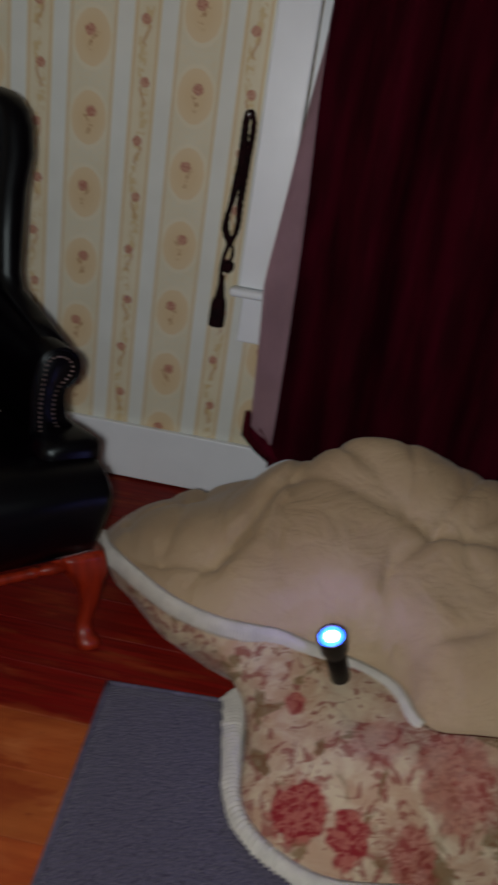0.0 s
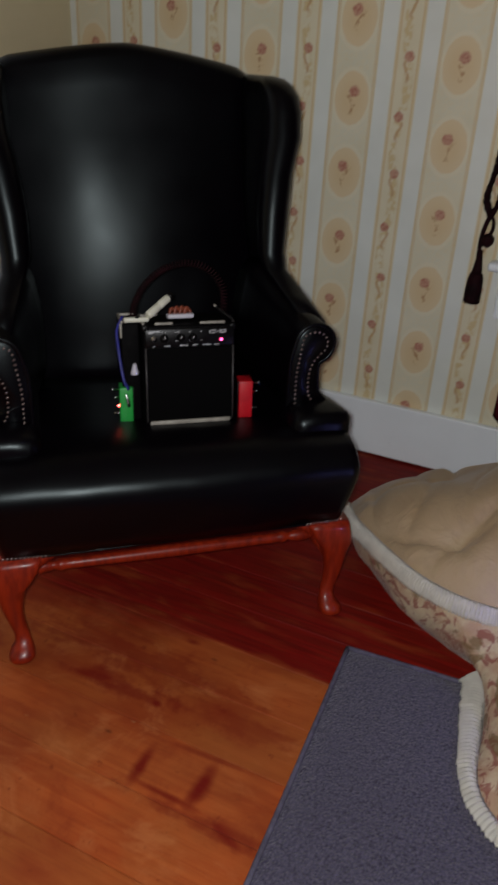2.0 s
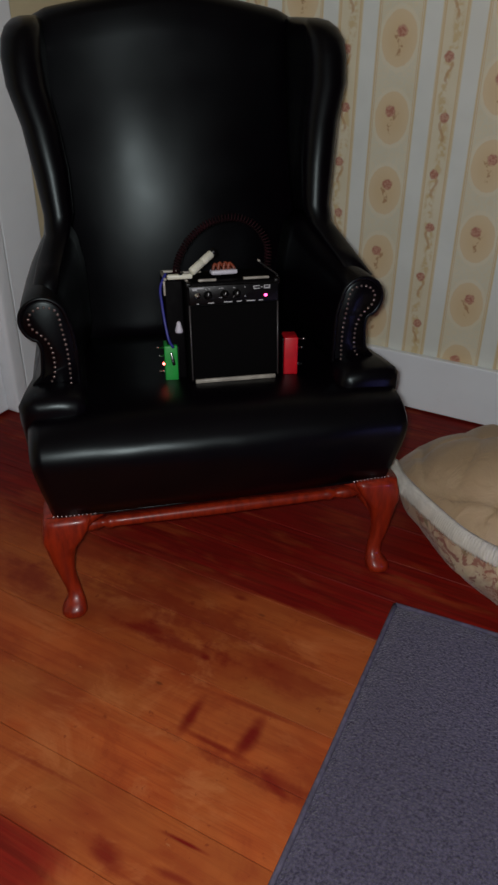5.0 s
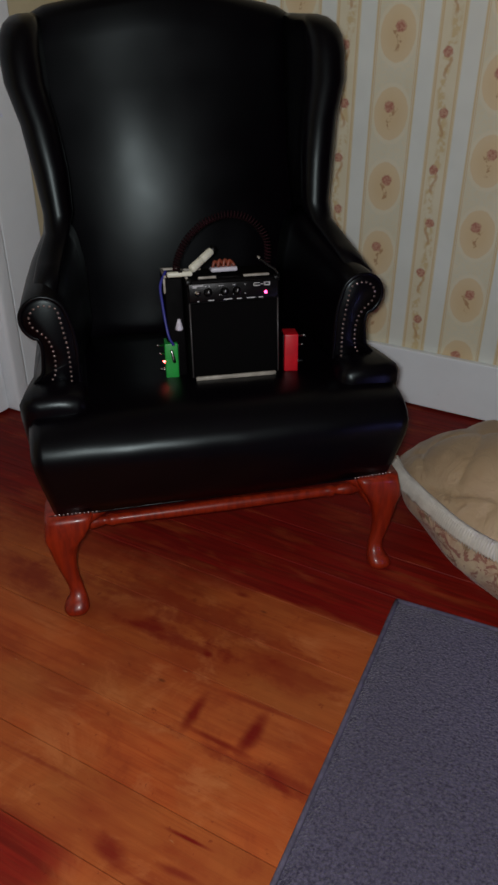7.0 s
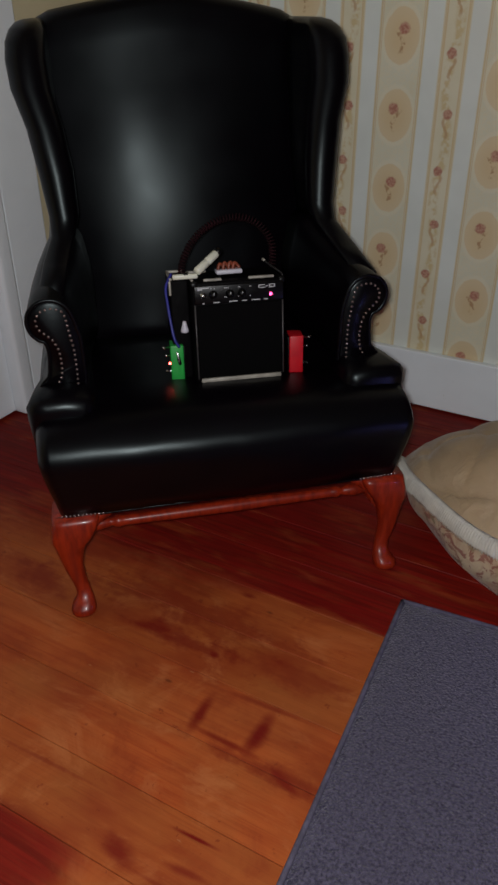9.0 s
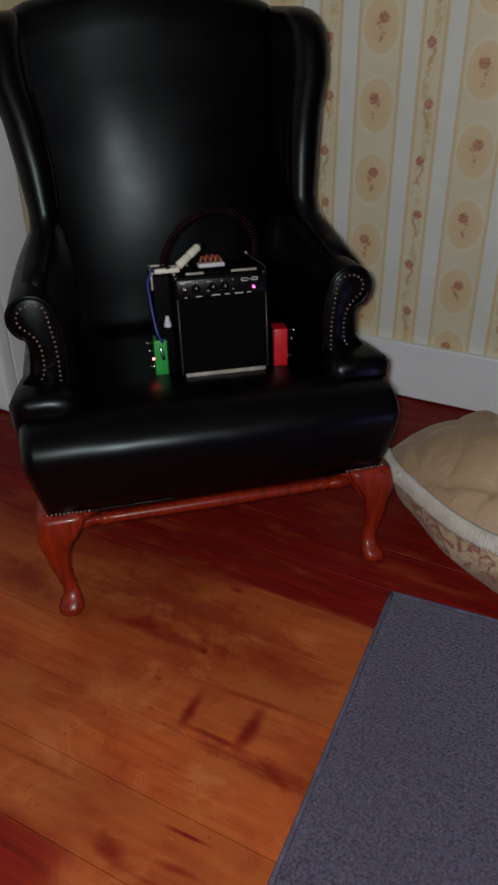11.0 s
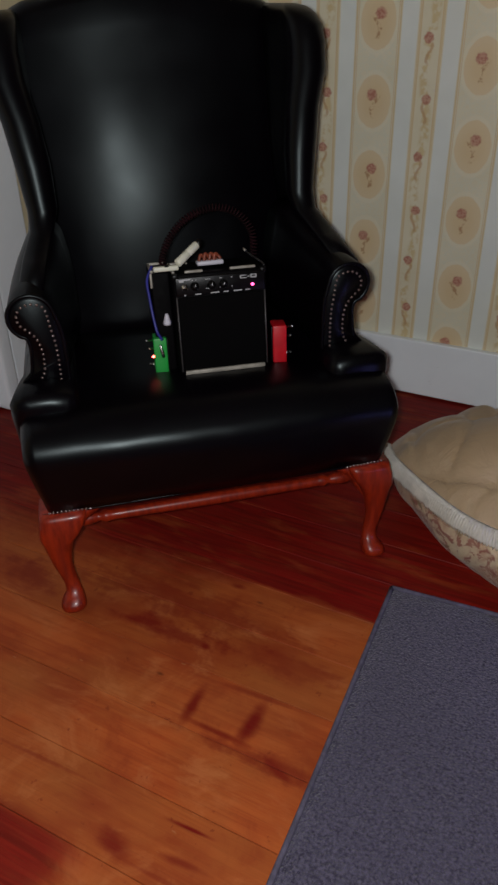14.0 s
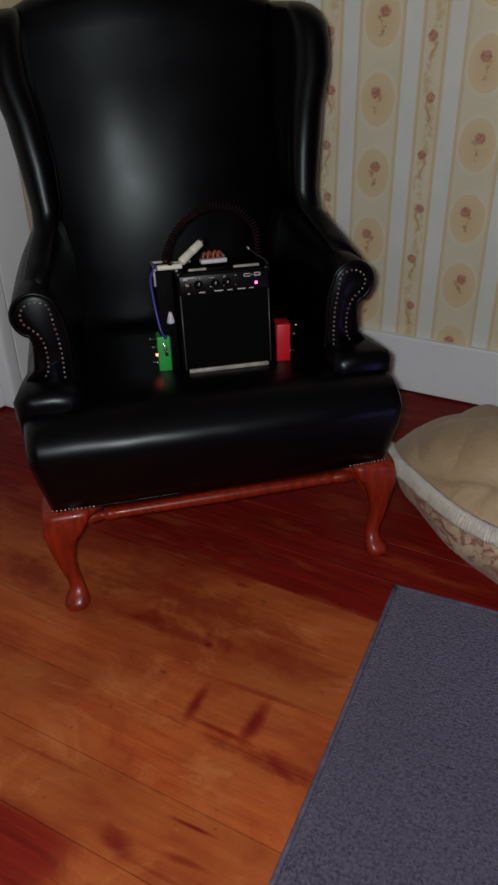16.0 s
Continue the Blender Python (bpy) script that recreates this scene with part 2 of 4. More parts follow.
    for at, wide in ((0.0262, 0.0028), (0.0300, 0.0016), (0.0788, 0.0028), (0.0835, 0.0014)):
        col = n.mix(n.mul(n.ramp(n.op("ABSOLUTE", n.sub(arx, at)), wide, wide * 0.45), 0.55), col, (0.60, 0.39, 0.15))
    grime = n.noise(n.geo, 1.6, 4, 0.6)
    col = n.mix(n.mul(n.ramp(grime, 0.45, 0.8), 0.16), col, (0.50, 0.40, 0.24))
    n.set(Base_Color=col, Roughness=0.55, Specular_IOR_Level=0.35)
    n.bump(n.add(n.mul(n.noise(n.geo, 260, 2), 0.4), n.mul(veil, 0.4)), 0.12, 0.0006)
    return n.mat


def make_paint(name, colour, rough=0.35):
    n = Net(name)
    p = n.geo
    f = n.noise(p, 4, 4, 0.6)
    chips = n.noise(p, 38, 4, 0.7)
    c = n.mix(n.ramp(f, 0.3, 0.75), colour, tuple(v * 0.93 for v in colour))
    c = n.mix(n.mul(n.ramp(chips, 0.70, 0.76), 0.35), c, (0.35, 0.32, 0.27))
    n.set(Base_Color=c, Roughness=n.ramp(n.noise(p, 9, 3), 0.3, 0.7, rough * 0.8, rough * 1.3), Specular_IOR_Level=0.4)
    n.bump(n.noise(n.scaled(p, (30, 30, 6)), 2.5, 3), 0.12, 0.0012)
    return n.mat


def make_rug():
    n = Net("grey_blue_carpet")
    p = n.geo
    tuft = n.voronoi(p, 230)
    speck = n.noise(p, 190, 3, 0.7)
    wide = n.noise(p, 3.5, 3)
    c = n.mix(n.ramp(speck, 0.33, 0.68), (0.026, 0.022, 0.042), (0.102, 0.090, 0.138))
    c = n.mix(n.mul(n.ramp(n.noise(p, 75, 3), 0.42, 0.66), 0.45), c, (0.084, 0.076, 0.118))
    c = n.mix(n.mul(n.ramp(wide, 0.35, 0.7), 0.25), c, (0.046, 0.038, 0.062))
    n.set(Base_Color=c, Roughness=0.95, Specular_IOR_Level=0.1, Sheen_Weight=0.25, Sheen_Roughness=0.5)
    n.bump(n.add(n.mul(tuft[0], 1.0), n.mul(speck, 0.8)), 0.9, 0.003)
    return n.mat


def make_tan_cloth():
    n = Net("tan_satin_cloth")
    p = n.object_coords()
    f = n.noise(p, 5, 4, 0.6)
    c = n.mix(n.ramp(f, 0.3, 0.7), (0.70, 0.535, 0.34), (0.64, 0.47, 0.29))
    thread = n.noise(n.scaled(p, (1, 1, 1)), 600, 2)
    n.set(Base_Color=c, Roughness=0.55, Specular_IOR_Level=0.35, Sheen_Weight=0.35, Sheen_Roughness=0.4)
    n.bump(n.add(n.mul(n.noise(p, 11, 4, 0.55, distort=0.8), 6.0), n.mul(thread, 0.2)), 0.35, 0.006)
    return n.mat


def make_floral_cloth():
    n = Net("floral_printed_cloth")
    p = n.object_coords()
    swirl = n.noise(p, 17, 4, 0.6, distort=1.0)
    c = n.mix(n.ramp(swirl, 0.35, 0.62), (0.80, 0.68, 0.49), (0.66, 0.45, 0.30))
    c = n.mix(n.mul(n.ramp(n.noise(p, 26, 3, 0.6, distort=1.6), 0.53, 0.60), 0.75), c, (0.36, 0.075, 0.060))
    c = n.mix(n.mul(n.ramp(n.noise(p, 15, 3, 0.6, distort=0.9), 0.55, 0.62), 0.70), c, (0.24, 0.14, 0.045))
    warped = n.tree.nodes.new("ShaderNodeVectorMath")
    warped.operation = "ADD"
    n.link(p, warped.inputs[0])
    n.link(n.scaled(n.noise(p, 30, 3, out=1), (0.03, 0.03, 0.03)), warped.inputs[1])
    cells = n.voronoi(warped.outputs[0], 7.0)
    pick = n.split(cells[1])[0]
    petal = n.ramp(n.noise(p, 70, 2, 0.5, distort=1.5), 0.42, 0.58)
    pale = n.mul(n.ramp(cells[0], 0.42, 0.22), n.ramp(pick, 0.55, 0.50))
    c = n.mix(n.mul(pale, 0.8), c, n.mix(petal, (0.46, 0.17, 0.12), (0.70, 0.50, 0.38)))
    wx, wy, wz = n.split(warped.outputs[0])
    for rx, ry, rr, k in ((-0.165, 1.165, 0.050, 1.0), (-0.085, 1.135, 0.034, 1.0), (-0.195, 1.345, 0.022, 0.9), (0.075, 1.235, 0.075, 0.6), (-0.05, 1.27, 0.05, 0.45),
                          (-0.435, 1.535, 0.016, 1.0), (-0.355, 1.490, 0.018, 0.9), (0.02, 1.12, 0.04, 0.7), (0.25, 1.15, 0.06, 0.9), (0.42, 1.22, 0.06, 0.8)):
        dx, dy = n.sub(wx, rx + 0.015), n.sub(wy, ry + 0.015)
        d = n.op("DIVIDE", n.op("SQRT", n.add(n.mul(dx, dx), n.mul(dy, dy))), rr)
        d = n.add(d, n.mul(n.sub(n.noise(p, 38, 3), 0.5), 0.9))
        c = n.mix(n.mul(n.ramp(d, 1.05, 0.75), k), c, n.mix(petal, (0.36, 0.020, 0.028), (0.56, 0.17, 0.13)))
    n.set(Base_Color=c, Roughness=0.7, Specular_IOR_Level=0.25, Sheen_Weight=0.2)
    n.bump(n.noise(p, 12, 4, 0.6, distort=0.6), 0.5, 0.012)
    return n.mat


def make_velvet():
    n = Net("dark_red_velvet")
    p = n.geo
    f = n.noise(n.scaled(p, (9, 9, 1.5)), 2, 4)
    n.set(Base_Color=n.mix(n.ramp(f, 0.3, 0.7), (0.092, 0.0014, 0.013), (0.036, 0.0008, 0.005)), Roughness=0.9,
          Specular_IOR_Level=0.1, Sheen_Weight=0.12, Sheen_Roughness=0.3, Sheen_Tint=(0.7, 0.05, 0.1, 1))
    n.bump(n.noise(p, 350, 2), 0.25, 0.001)
    return n.mat


def make_mahogany():
    n = Net("red_mahogany")
    p = n.object_coords()
    g = n.noise(n.scaled(p, (40, 40, 5)), 2, 4, 0.6)
    n.set(Base_Color=n.mix(n.ramp(g, 0.3, 0.7), (0.27, 0.020, 0.004), (0.14, 0.009, 0.003)), Roughness=0.38, Specular_IOR_Level=0.3, Coat_Weight=0.10, Coat_Roughness=0.12)
    n.bump(g, 0.06, 0.001)
    return n.mat


LEATHER, FLOOR, PAPER, RUG = make_leather("black_leather", 0.20), make_floor_wood(), make_wallpaper(), make_rug()
SEAT_LEATHER = make_leather("polished_black_leather", 0.20)
WHITE, CREAM = make_paint("white_gloss_paint", (0.86, 0.90, 0.93)), make_paint("cream_wall_paper", (0.66, 0.57, 0.37), 0.6)
# unseen ceiling and walls, coloured dark to keep bounce light off the leather
CEILING = make_paint("dimmed_ceiling_paint", (0.22, 0.20, 0.17), 0.7)
DARKWALL = make_paint("dimmed_unseen_wall", (0.06, 0.048, 0.038), 0.7)
TAN, FLORAL, VELVET, WOOD = make_tan_cloth(), make_floral_cloth(), make_velvet(), make_mahogany()
RUFFLE = simple("off_white_ribbed_trim", (0.78, 0.75, 0.68), 0.75, vary=0.05, bump=0.3, bscale=500)
LINING = simple("pink_curtain_lining", (0.50, 0.31, 0.36), 0.75, vary=0.06, scale=9, bump=0.2, bscale=300)
CORD = simple("dark_burgundy_cord", (0.012, 0.001, 0.0025), 0.8, vary=0.3, bump=0.8, bscale=400, Specular_IOR_Level=0.15)
NAIL = simple("antique_nailhead", (0.33, 0.25, 0.235), 0.34, 0.9, vary=0.2)
PLASTIC = simple("black_plastic", (0.002, 0.0016, 0.002), 0.36, vary=0.2, bump=0.2, bscale=300, Specular_IOR_Level=0.2)
TOLEX = simple("black_vinyl", (0.0014, 0.001, 0.0014), 0.6, vary=0.2, bump=0.6, bscale=500, Specular_IOR_Level=0.06)
CHROME = simple("chrome", (0.62, 0.62, 0.63), 0.22, 1.0, vary=0.05)
PIPING = simple("grey_edge_trim", (0.30, 0.275, 0.235), 0.45, vary=0.15, scale=60)
GREEN = simple("green_enamel", (0.015, 0.30, 0.045), 0.4, vary=0.08)
RED = simple("red_enamel", (0.50, 0.004, 0.012), 0.4, vary=0.08)
IVORY = simple("ivory_plastic", (0.62, 0.61, 0.50), 0.45, vary=0.06)
PRINT = simple("pale_print", (0.42, 0.42, 0.43), 0.5, vary=0.06)
LILAC = simple("pale_lilac_plastic", (0.52, 0.50, 0.56), 0.4, vary=0.06)
RUST = simple("rust_brown_plastic", (0.22, 0.045, 0.02), 0.5, vary=0.2)
BLUE = simple("blue_rubber", (0.02, 0.022, 0.20), 0.45, vary=0.1)
RUBBER = simple("black_rubber", (0.006, 0.005, 0.0055), 0.5, vary=0.2)
GLASS = Net("window_glass").set(Base_Color=(0.9, 0.95, 1.0), Roughness=0.02, Transmission_Weight=1.0, IOR=1.45).mat
LED_PINK, LED_RED = glow("lit_pink_led", (1.0, 0.06, 0.24), 7), glow("lit_red_led", (1.0, 0.07, 0.06), 16)
LENS, HALO = glow("lit_white_lens", (0.55, 0.80, 1.0), 14), glow("lit_blue_reflector", (0.02, 0.12, 1.0), 7)


# ---------------------------------------------------------------- mesh helpers
def part(name, bm, material, parent=None, label="", smooth=True, m=None):
    me = bpy.data.meshes.new(name)
    bmesh.ops.recalc_face_normals(bm, faces=bm.faces)
    bm.to_mesh(me)
    bm.free()
    for f in me.polygons:
        f.use_smooth = smooth
    me.materials.append(material)
    ob = new(name, me)
    if parent:
        ob.parent = parent
    if m is not None:
        ob.matrix_basis = m
    if label:
        tagged(ob, label)
    return ob


def thing(name, m, label, category, group="", kind=""):
    ob = new(name)
    ob.matrix_basis = m
    ob.empty_display_size = 0.05
    return tagged(ob, label, category, group, kind)


def loft(rings, closed=True, caps=True, bm=None):
    """Skins a row of rings with the same number of points."""
    bm = bm or bmesh.new()
    rows = [[bm.verts.new(p) for p in ring] for ring in rings]
    k = len(rows[0])
    for a, b in zip(rows, rows[1:]):
        for i in range(k if closed else k - 1):
            bm.faces.new((a[i], a[(i + 1) % k], b[(i + 1) % k], b[i]))
    if caps and closed:
        bm.faces.new(rows[0])
        bm.faces.new(rows[-1])
    return bm


def block(x0, x1, y0, y1, z0, z1, r=0.004, seg=2):
    """A box with rounded edges."""
    bm = bmesh.new()
    bmesh.ops.create_cube(bm, size=1)
    bmesh.ops.scale(bm, vec=(x1 - x0, y1 - y0, z1 - z0), verts=bm.verts)
    bmesh.ops.translate(bm, vec=((x0 + x1) / 2, (y0 + y1) / 2, (z0 + z1) / 2), verts=bm.verts)
    if r:
        bmesh.ops.bevel(bm, geom=bm.edges[:], offset=min(r, 0.49 * min(x1 - x0, y1 - y0, z1 - z0)), segments=seg, affect="EDGES", profile=0.5)
    return bm


def curve(points, count):
    """A smooth line through points, evenly stepped."""
    p = [Vector(q) for q in points]
    p = [p[0] * 2 - p[1]] + p + [p[-1] * 2 - p[-2]]
    out = []
    for i in range(len(p) - 3):
        a, b, c, d = p[i:i + 4]
        for j in range(24):
            t = j / 24
            out.append(0.5 * (2 * b + (c - a) * t + (2 * a - 5 * b + 4 * c - d) * t * t + (3 * b - a - 3 * c + d) * t ** 3))
    out.append(p[-2])
    run = [0.0]
    for a, b in zip(out, out[1:]):
        run.append(run[-1] + (b - a).length)
    res, i = [], 0
    for j in range(count):
        s = run[-1] * j / (count - 1)
        while i < len(out) - 2 and run[i + 1] < s:
            i += 1
        f = (s - run[i]) / max(run[i + 1] - run[i], 1e-9)
        res.append(out[i].lerp(out[i + 1], f))
    return res


def tube(path, radius, n=10, caps=True, bm=None):
    """A round bar along a path; radius is a number or a list, one for each point."""
    rings = []
    last = None
    for i, p in enumerate(path):
        way = (path[min(i + 1, len(path) - 1)] - path[max(i - 1, 0)]).normalized()
        side = last - way * last.dot(way) if last is not None else way.orthogonal()
        side.normalize()
        last = side
        up = way.cross(side)
        r = radius[i] if isinstance(radius, list) else radius
        rings.append([p + (side * math.cos(2 * math.pi * j / n) + up * math.sin(2 * math.pi * j / n)) * r for j in range(n)])
    return loft(rings, caps=caps, bm=bm)


def turned(profile, n=16):
    """A turned piece: (radius, height) from the bottom up, round the z axis."""
    return loft([[Vector((r * math.cos(2 * math.pi * j / n), r * math.sin(2 * math.pi * j / n), z)) for j in range(n)] for r, z in profile])


def along(a, b):
    """A pose with its origin at a and its z axis towards b."""
    way = Vector(b) - Vector(a)
    return Matrix.Translation(a) @ way.to_track_quat("Z", "Y").to_matrix().to_4x4()


# ---------------------------------------------------------------- the room
def structure(name, bm, material, label, category, smooth=False):
    return tagged(part(name, bm, material, None, "", smooth), label, category, kind="structure")


floor = structure("floor", block(ROOM_W - 0.1, ROOM_E + 0.1, ROOM_S - 0.1, ROOM_N + 0.1, -0.12, -0.004, 0), simple("subfloor", (0.02, 0.008, 0.004), 0.9),
                  "old wooden floor of worn orange boards and red varnish", "floor")
# ceiling, south and east walls are unseen; their dark colour holds down reflected light
structure("ceiling", block(ROOM_W - 0.1, ROOM_E + 0.1, ROOM_S - 0.1, ROOM_N + 0.1, CEIL, CEIL + 0.12, 0), CEILING, "plain unseen ceiling, darkened to cut bounce light", "ceiling")
structure("wall_south", block(ROOM_W - 0.1, ROOM_E + 0.1, ROOM_S - 0.1, ROOM_S, -0.004, CEIL, 0), DARKWALL, "plain unseen wall at the far end, darkened to cut bounce light", "wall")
structure("wall_east", block(ROOM_E, ROOM_E + 0.1, ROOM_S, ROOM_N, -0.004, CEIL, 0), DARKWALL, "plain unseen side wall, darkened to cut bounce light", "wall")

WIN_L, WIN_R, WIN_B, WIN_T = -0.415, 0.60, 0.645, 2.02
bm = block(ROOM_W - 0.1, WIN_L, ROOM_N, ROOM_N + 0.1, -0.004, CEIL, 0)
for box in ((WIN_R, ROOM_E + 0.1, -0.004, CEIL), (WIN_L, WIN_R, -0.004, WIN_B), (WIN_L, WIN_R, WIN_T, CEIL)):
    other = block(box[0], box[1], ROOM_N, ROOM_N + 0.1, box[2], box[3], 0)
    me = bpy.data.meshes.new("piece")
    other.to_mesh(me)
    other.free()
    bm.from_mesh(me)
    bpy.data.meshes.remove(me)
structure("wall_north", bm, PAPER, "wall with cream striped floral wallpaper and a window", "wall")

DOOR_A, DOOR_B, DOOR_T = 0.86, 1.685, 2.06
bm = block(ROOM_W - 0.1, ROOM_W, DOOR_B, ROOM_N, -0.004, CEIL, 0)
for box in ((ROOM_S, DOOR_A, -0.004, CEIL), (DOOR_A, DOOR_B, DOOR_T, CEIL)):
    other = block(ROOM_W - 0.1, ROOM_W, box[0], box[1], box[2], box[3], 0)
    me = bpy.data.meshes.new("piece")
    other.to_mesh(me)
    other.free()
    bm.from_mesh(me)
    bpy.data.meshes.remove(me)
structure("wall_west", bm, CREAM, "plain cream wall with a white door", "wall")

# skirting boards with a worn top edge
BOARD_H = 0.179
structure("baseboard", block(ROOM_W + 0.02, ROOM_E, ROOM_N - 0.022, ROOM_N - 0.001, 0.005, BOARD_H, 0.004), WHITE, "tall white painted skirting board along the papered wall", "baseboard")
structure("baseboard", block(ROOM_W + 0.001, ROOM_W + 0.021, 1.851, ROOM_N - 0.001, 0, BOARD_H, 0.004), WHITE, "tall white painted skirting board beside the door", "baseboard")
structure("baseboard", block(ROOM_W + 0.001, ROOM_W + 0.021, ROOM_S, DOOR_A - 0.12, 0, BOARD_H, 0.004), WHITE, "tall white painted skirting board along the cream wall", "baseboard")

# the door in the west wall
door = thing("door_1", pose(ROOM_W, DOOR_A, 0), "closed white painted panel door in a moulded white casing", "door", kind="structure")
width = DOOR_B - DOOR_A
part("door_leaf", block(-0.045, -0.006, 0.012, width - 0.035, 0.008, DOOR_T - 0.012, 0.003), WHITE, door, "", False)
for y0, y1, z0, z1 in ((0.13, 0.36, 0.22, 0.85), (0.45, 0.68, 0.22, 0.85), (0.13, 0.36, 1.05, 1.9), (0.45, 0.68, 1.05, 1.9)):
    part("panel", block(-0.006, 0.004, y0, y1, z0, z1, 0.008), WHITE, door, "", False)
part("casing", block(0.001, 0.028, width + 0.020, width + 0.165, 0, DOOR_T + 0.1, 0.005), WHITE, door, "", False)
part("casing", block(0.001, 0.028, -0.107, 0.0, 0, DOOR_T + 0.1, 0.005), WHITE, door, "", False)
part("casing", block(0.001, 0.028, 0.001, width + 0.019, DOOR_T, DOOR_T + 0.1, 0.005), WHITE, door, "", False)
part("door_stop", block(-0.03, 0.036, width - 0.034, width + 0.019, 0, DOOR_T - 0.001, 0.012, 4), WHITE, door)

# the window, mostly behind the curtain
window = thing("window_1", pose(0, ROOM_N, 0), "white painted sash window with moulded casing and sill, night outside", "window", kind="structure")
for x0, x1, z0, z1 in ((WIN_L - 0.103, WIN_L, WIN_B, WIN_T + 0.1), (WIN_R, WIN_R + 0.103, WIN_B, WIN_T + 0.1), (WIN_L + 0.001, WIN_R - 0.001, WIN_T, WIN_T + 0.1)):
    part("casing", block(x0, x1, -0.024, -0.001, z0, z1, 0.005), WHITE, window, "", False)
part("window_sill", block(WIN_L - 0.122, WIN_R + 0.122, -0.055, 0.0, WIN_B - 0.024, WIN_B - 0.001, 0.009, 3), WHITE, window)
part("apron", block(WIN_L - 0.088, WIN_R + 0.088, -0.020, -0.001, 0.492, WIN_B - 0.025, 0.005), WHITE, window, "", False)
for x0, x1, z0, z1 in ((WIN_L, WIN_L + 0.05, WIN_B, WIN_T), (WIN_R - 0.05, WIN_R, WIN_B, WIN_T), (WIN_L + 0.05, WIN_R - 0.05, WIN_B, WIN_B + 0.06),
                       (WIN_L + 0.05, WIN_R - 0.05, WIN_T - 0.05, WIN_T), (WIN_L + 0.05, WIN_R - 0.05, 1.31, 1.35)):
    part("window_frame", block(x0, x1, 0.04, 0.08, z0, z1, 0.003), WHITE, window, "", False)
for z0, z1 in ((WIN_B + 0.06, 1.31), (1.35, WIN_T - 0.05)):
    part("pane", block(WIN_L + 0.05, WIN_R - 0.05, 0.058, 0.062, z0, z1, 0), GLASS, window, "", False)


# ---------------------------------------------------------------- curtain and its tieback
def make_curtain():
    top_z, low_z = 2.26, 0.170
    ob = thing("curtain", pose(0, ROOM_N, 0), "long dark red velvet curtain with pink lining before the window", "curtain")
    bm = bmesh.new()
    cols, rows = 150, 34

    def fold(s, v):
        x = -0.365 + s * 0.99
        x += 0.012 * math.sin(3.1 * v + 9 * s)
        deep = 0.046 + 0.018 * math.sin(5 * s + 1)
        y = -0.128 + deep * math.sin(2 * math.pi * (s * 3.9 + 0.12 * math.sin(4 * v))) + 0.004 * math.sin(31 * s + 3 * v)
        return x, y

    def edge(v):
        """How far the free edge swings aside, by height."""
        z = low_z + v * (top_z - low_z)
        return -0.025 * math.exp(-((z - 1.3) / 0.35) ** 2) + 0.012 * math.cos(3 * z)

    grid = []
    for j in range(rows):
        v = j / (rows - 1)
        line = []
        for i in range(cols):
            s = i / (cols - 1)
            x, y = fold(s, v)
            x += edge(v) * max(0.0, 1 - s * 8)
            z = low_z + v * (top_z - low_z)
            if j == 0:
                z += 0.010 * math.sin(20 * s) + 0.006
            line.append(bm.verts.new((x, y, z)))
        grid.append(line)
    for a, b in zip(grid, grid[1:]):
        for i in range(cols - 1):
            bm.faces.new((a[i], a[i + 1], b[i + 1], b[i]))
    bmesh.ops.solidify(bm, geom=bm.faces[:], thickness=0.004)
    part("velvet_face", bm, VELVET, ob)
    # the lining turned outwards along the free edge
    bm = bmesh.new()
    grid = []
    for j in range(rows):
        v = j / (rows - 1)
        z = 0.245 + v * (top_z - 0.245)
        vv = (z - low_z) / (top_z - low_z)
        x, y = fold(0, vv)
        x += edge(vv)
        wide = 0.086 * min(1.0, max(0.04, (1.28 - z) / 0.60)) * (0.75 + 0.25 * min(1, (z - 0.2) / 0.5))
        lift = 0.045 * (1 - min(1, (z - 0.245) / 0.1)) if z < 0.345 else 0.0
        grid.append([bm.verts.new((x + 0.004 - wide * k, y - 0.006 + 0.012 * k + 0.006 * math.sin(9 * z + 3 * k), z + lift * k)) for k in (0, 0.25, 0.5, 0.75, 1.0)])
    for a, b in zip(grid, grid[1:]):
        for i in range(4):
            bm.faces.new((a[i], a[i + 1], b[i + 1], b[i]))
    bmesh.ops.solidify(bm, geom=bm.faces[:], thickness=0.003)
    part("lining", bm, LINING, ob, "faded pink lining turned out at the edge")
    # the weighted corner of velvet below the lining
    bm = loft([[Vector(p) for p in ring] for ring in (
        ((-0.440, -0.104, 0.325), (-0.430, -0.112, 0.328), (-0.430, -0.098, 0.328)),
        ((-0.440, -0.112, 0.255), (-0.385, -0.124, 0.285), (-0.390, -0.098, 0.278)),
        ((-0.395, -0.112, 0.212), (-0.345, -0.124, 0.230), (-0.350, -0.098, 0.222)),
        ((-0.352, -0.112, 0.183), (-0.325, -0.122, 0.200), (-0.330, -0.098, 0.192)))])
    part("turned_corner", bm, VELVET, ob)
    return ob


make_curtain()
rod = thing("curtain_rod", pose(0, ROOM_N, 2.27), "dark wooden curtain rod above the window", "curtain rod")
part("rod", tube([Vector((-0.55, -0.115, 0)), Vector((0.75, -0.115, 0))], 0.014, 12), WOOD, rod)
for x in (-0.52, 0.72):
    part("bracket", block(x - 0.01, x + 0.01, -0.125, -0.0005, -0.012, 0.012, 0.003), WOOD, rod)


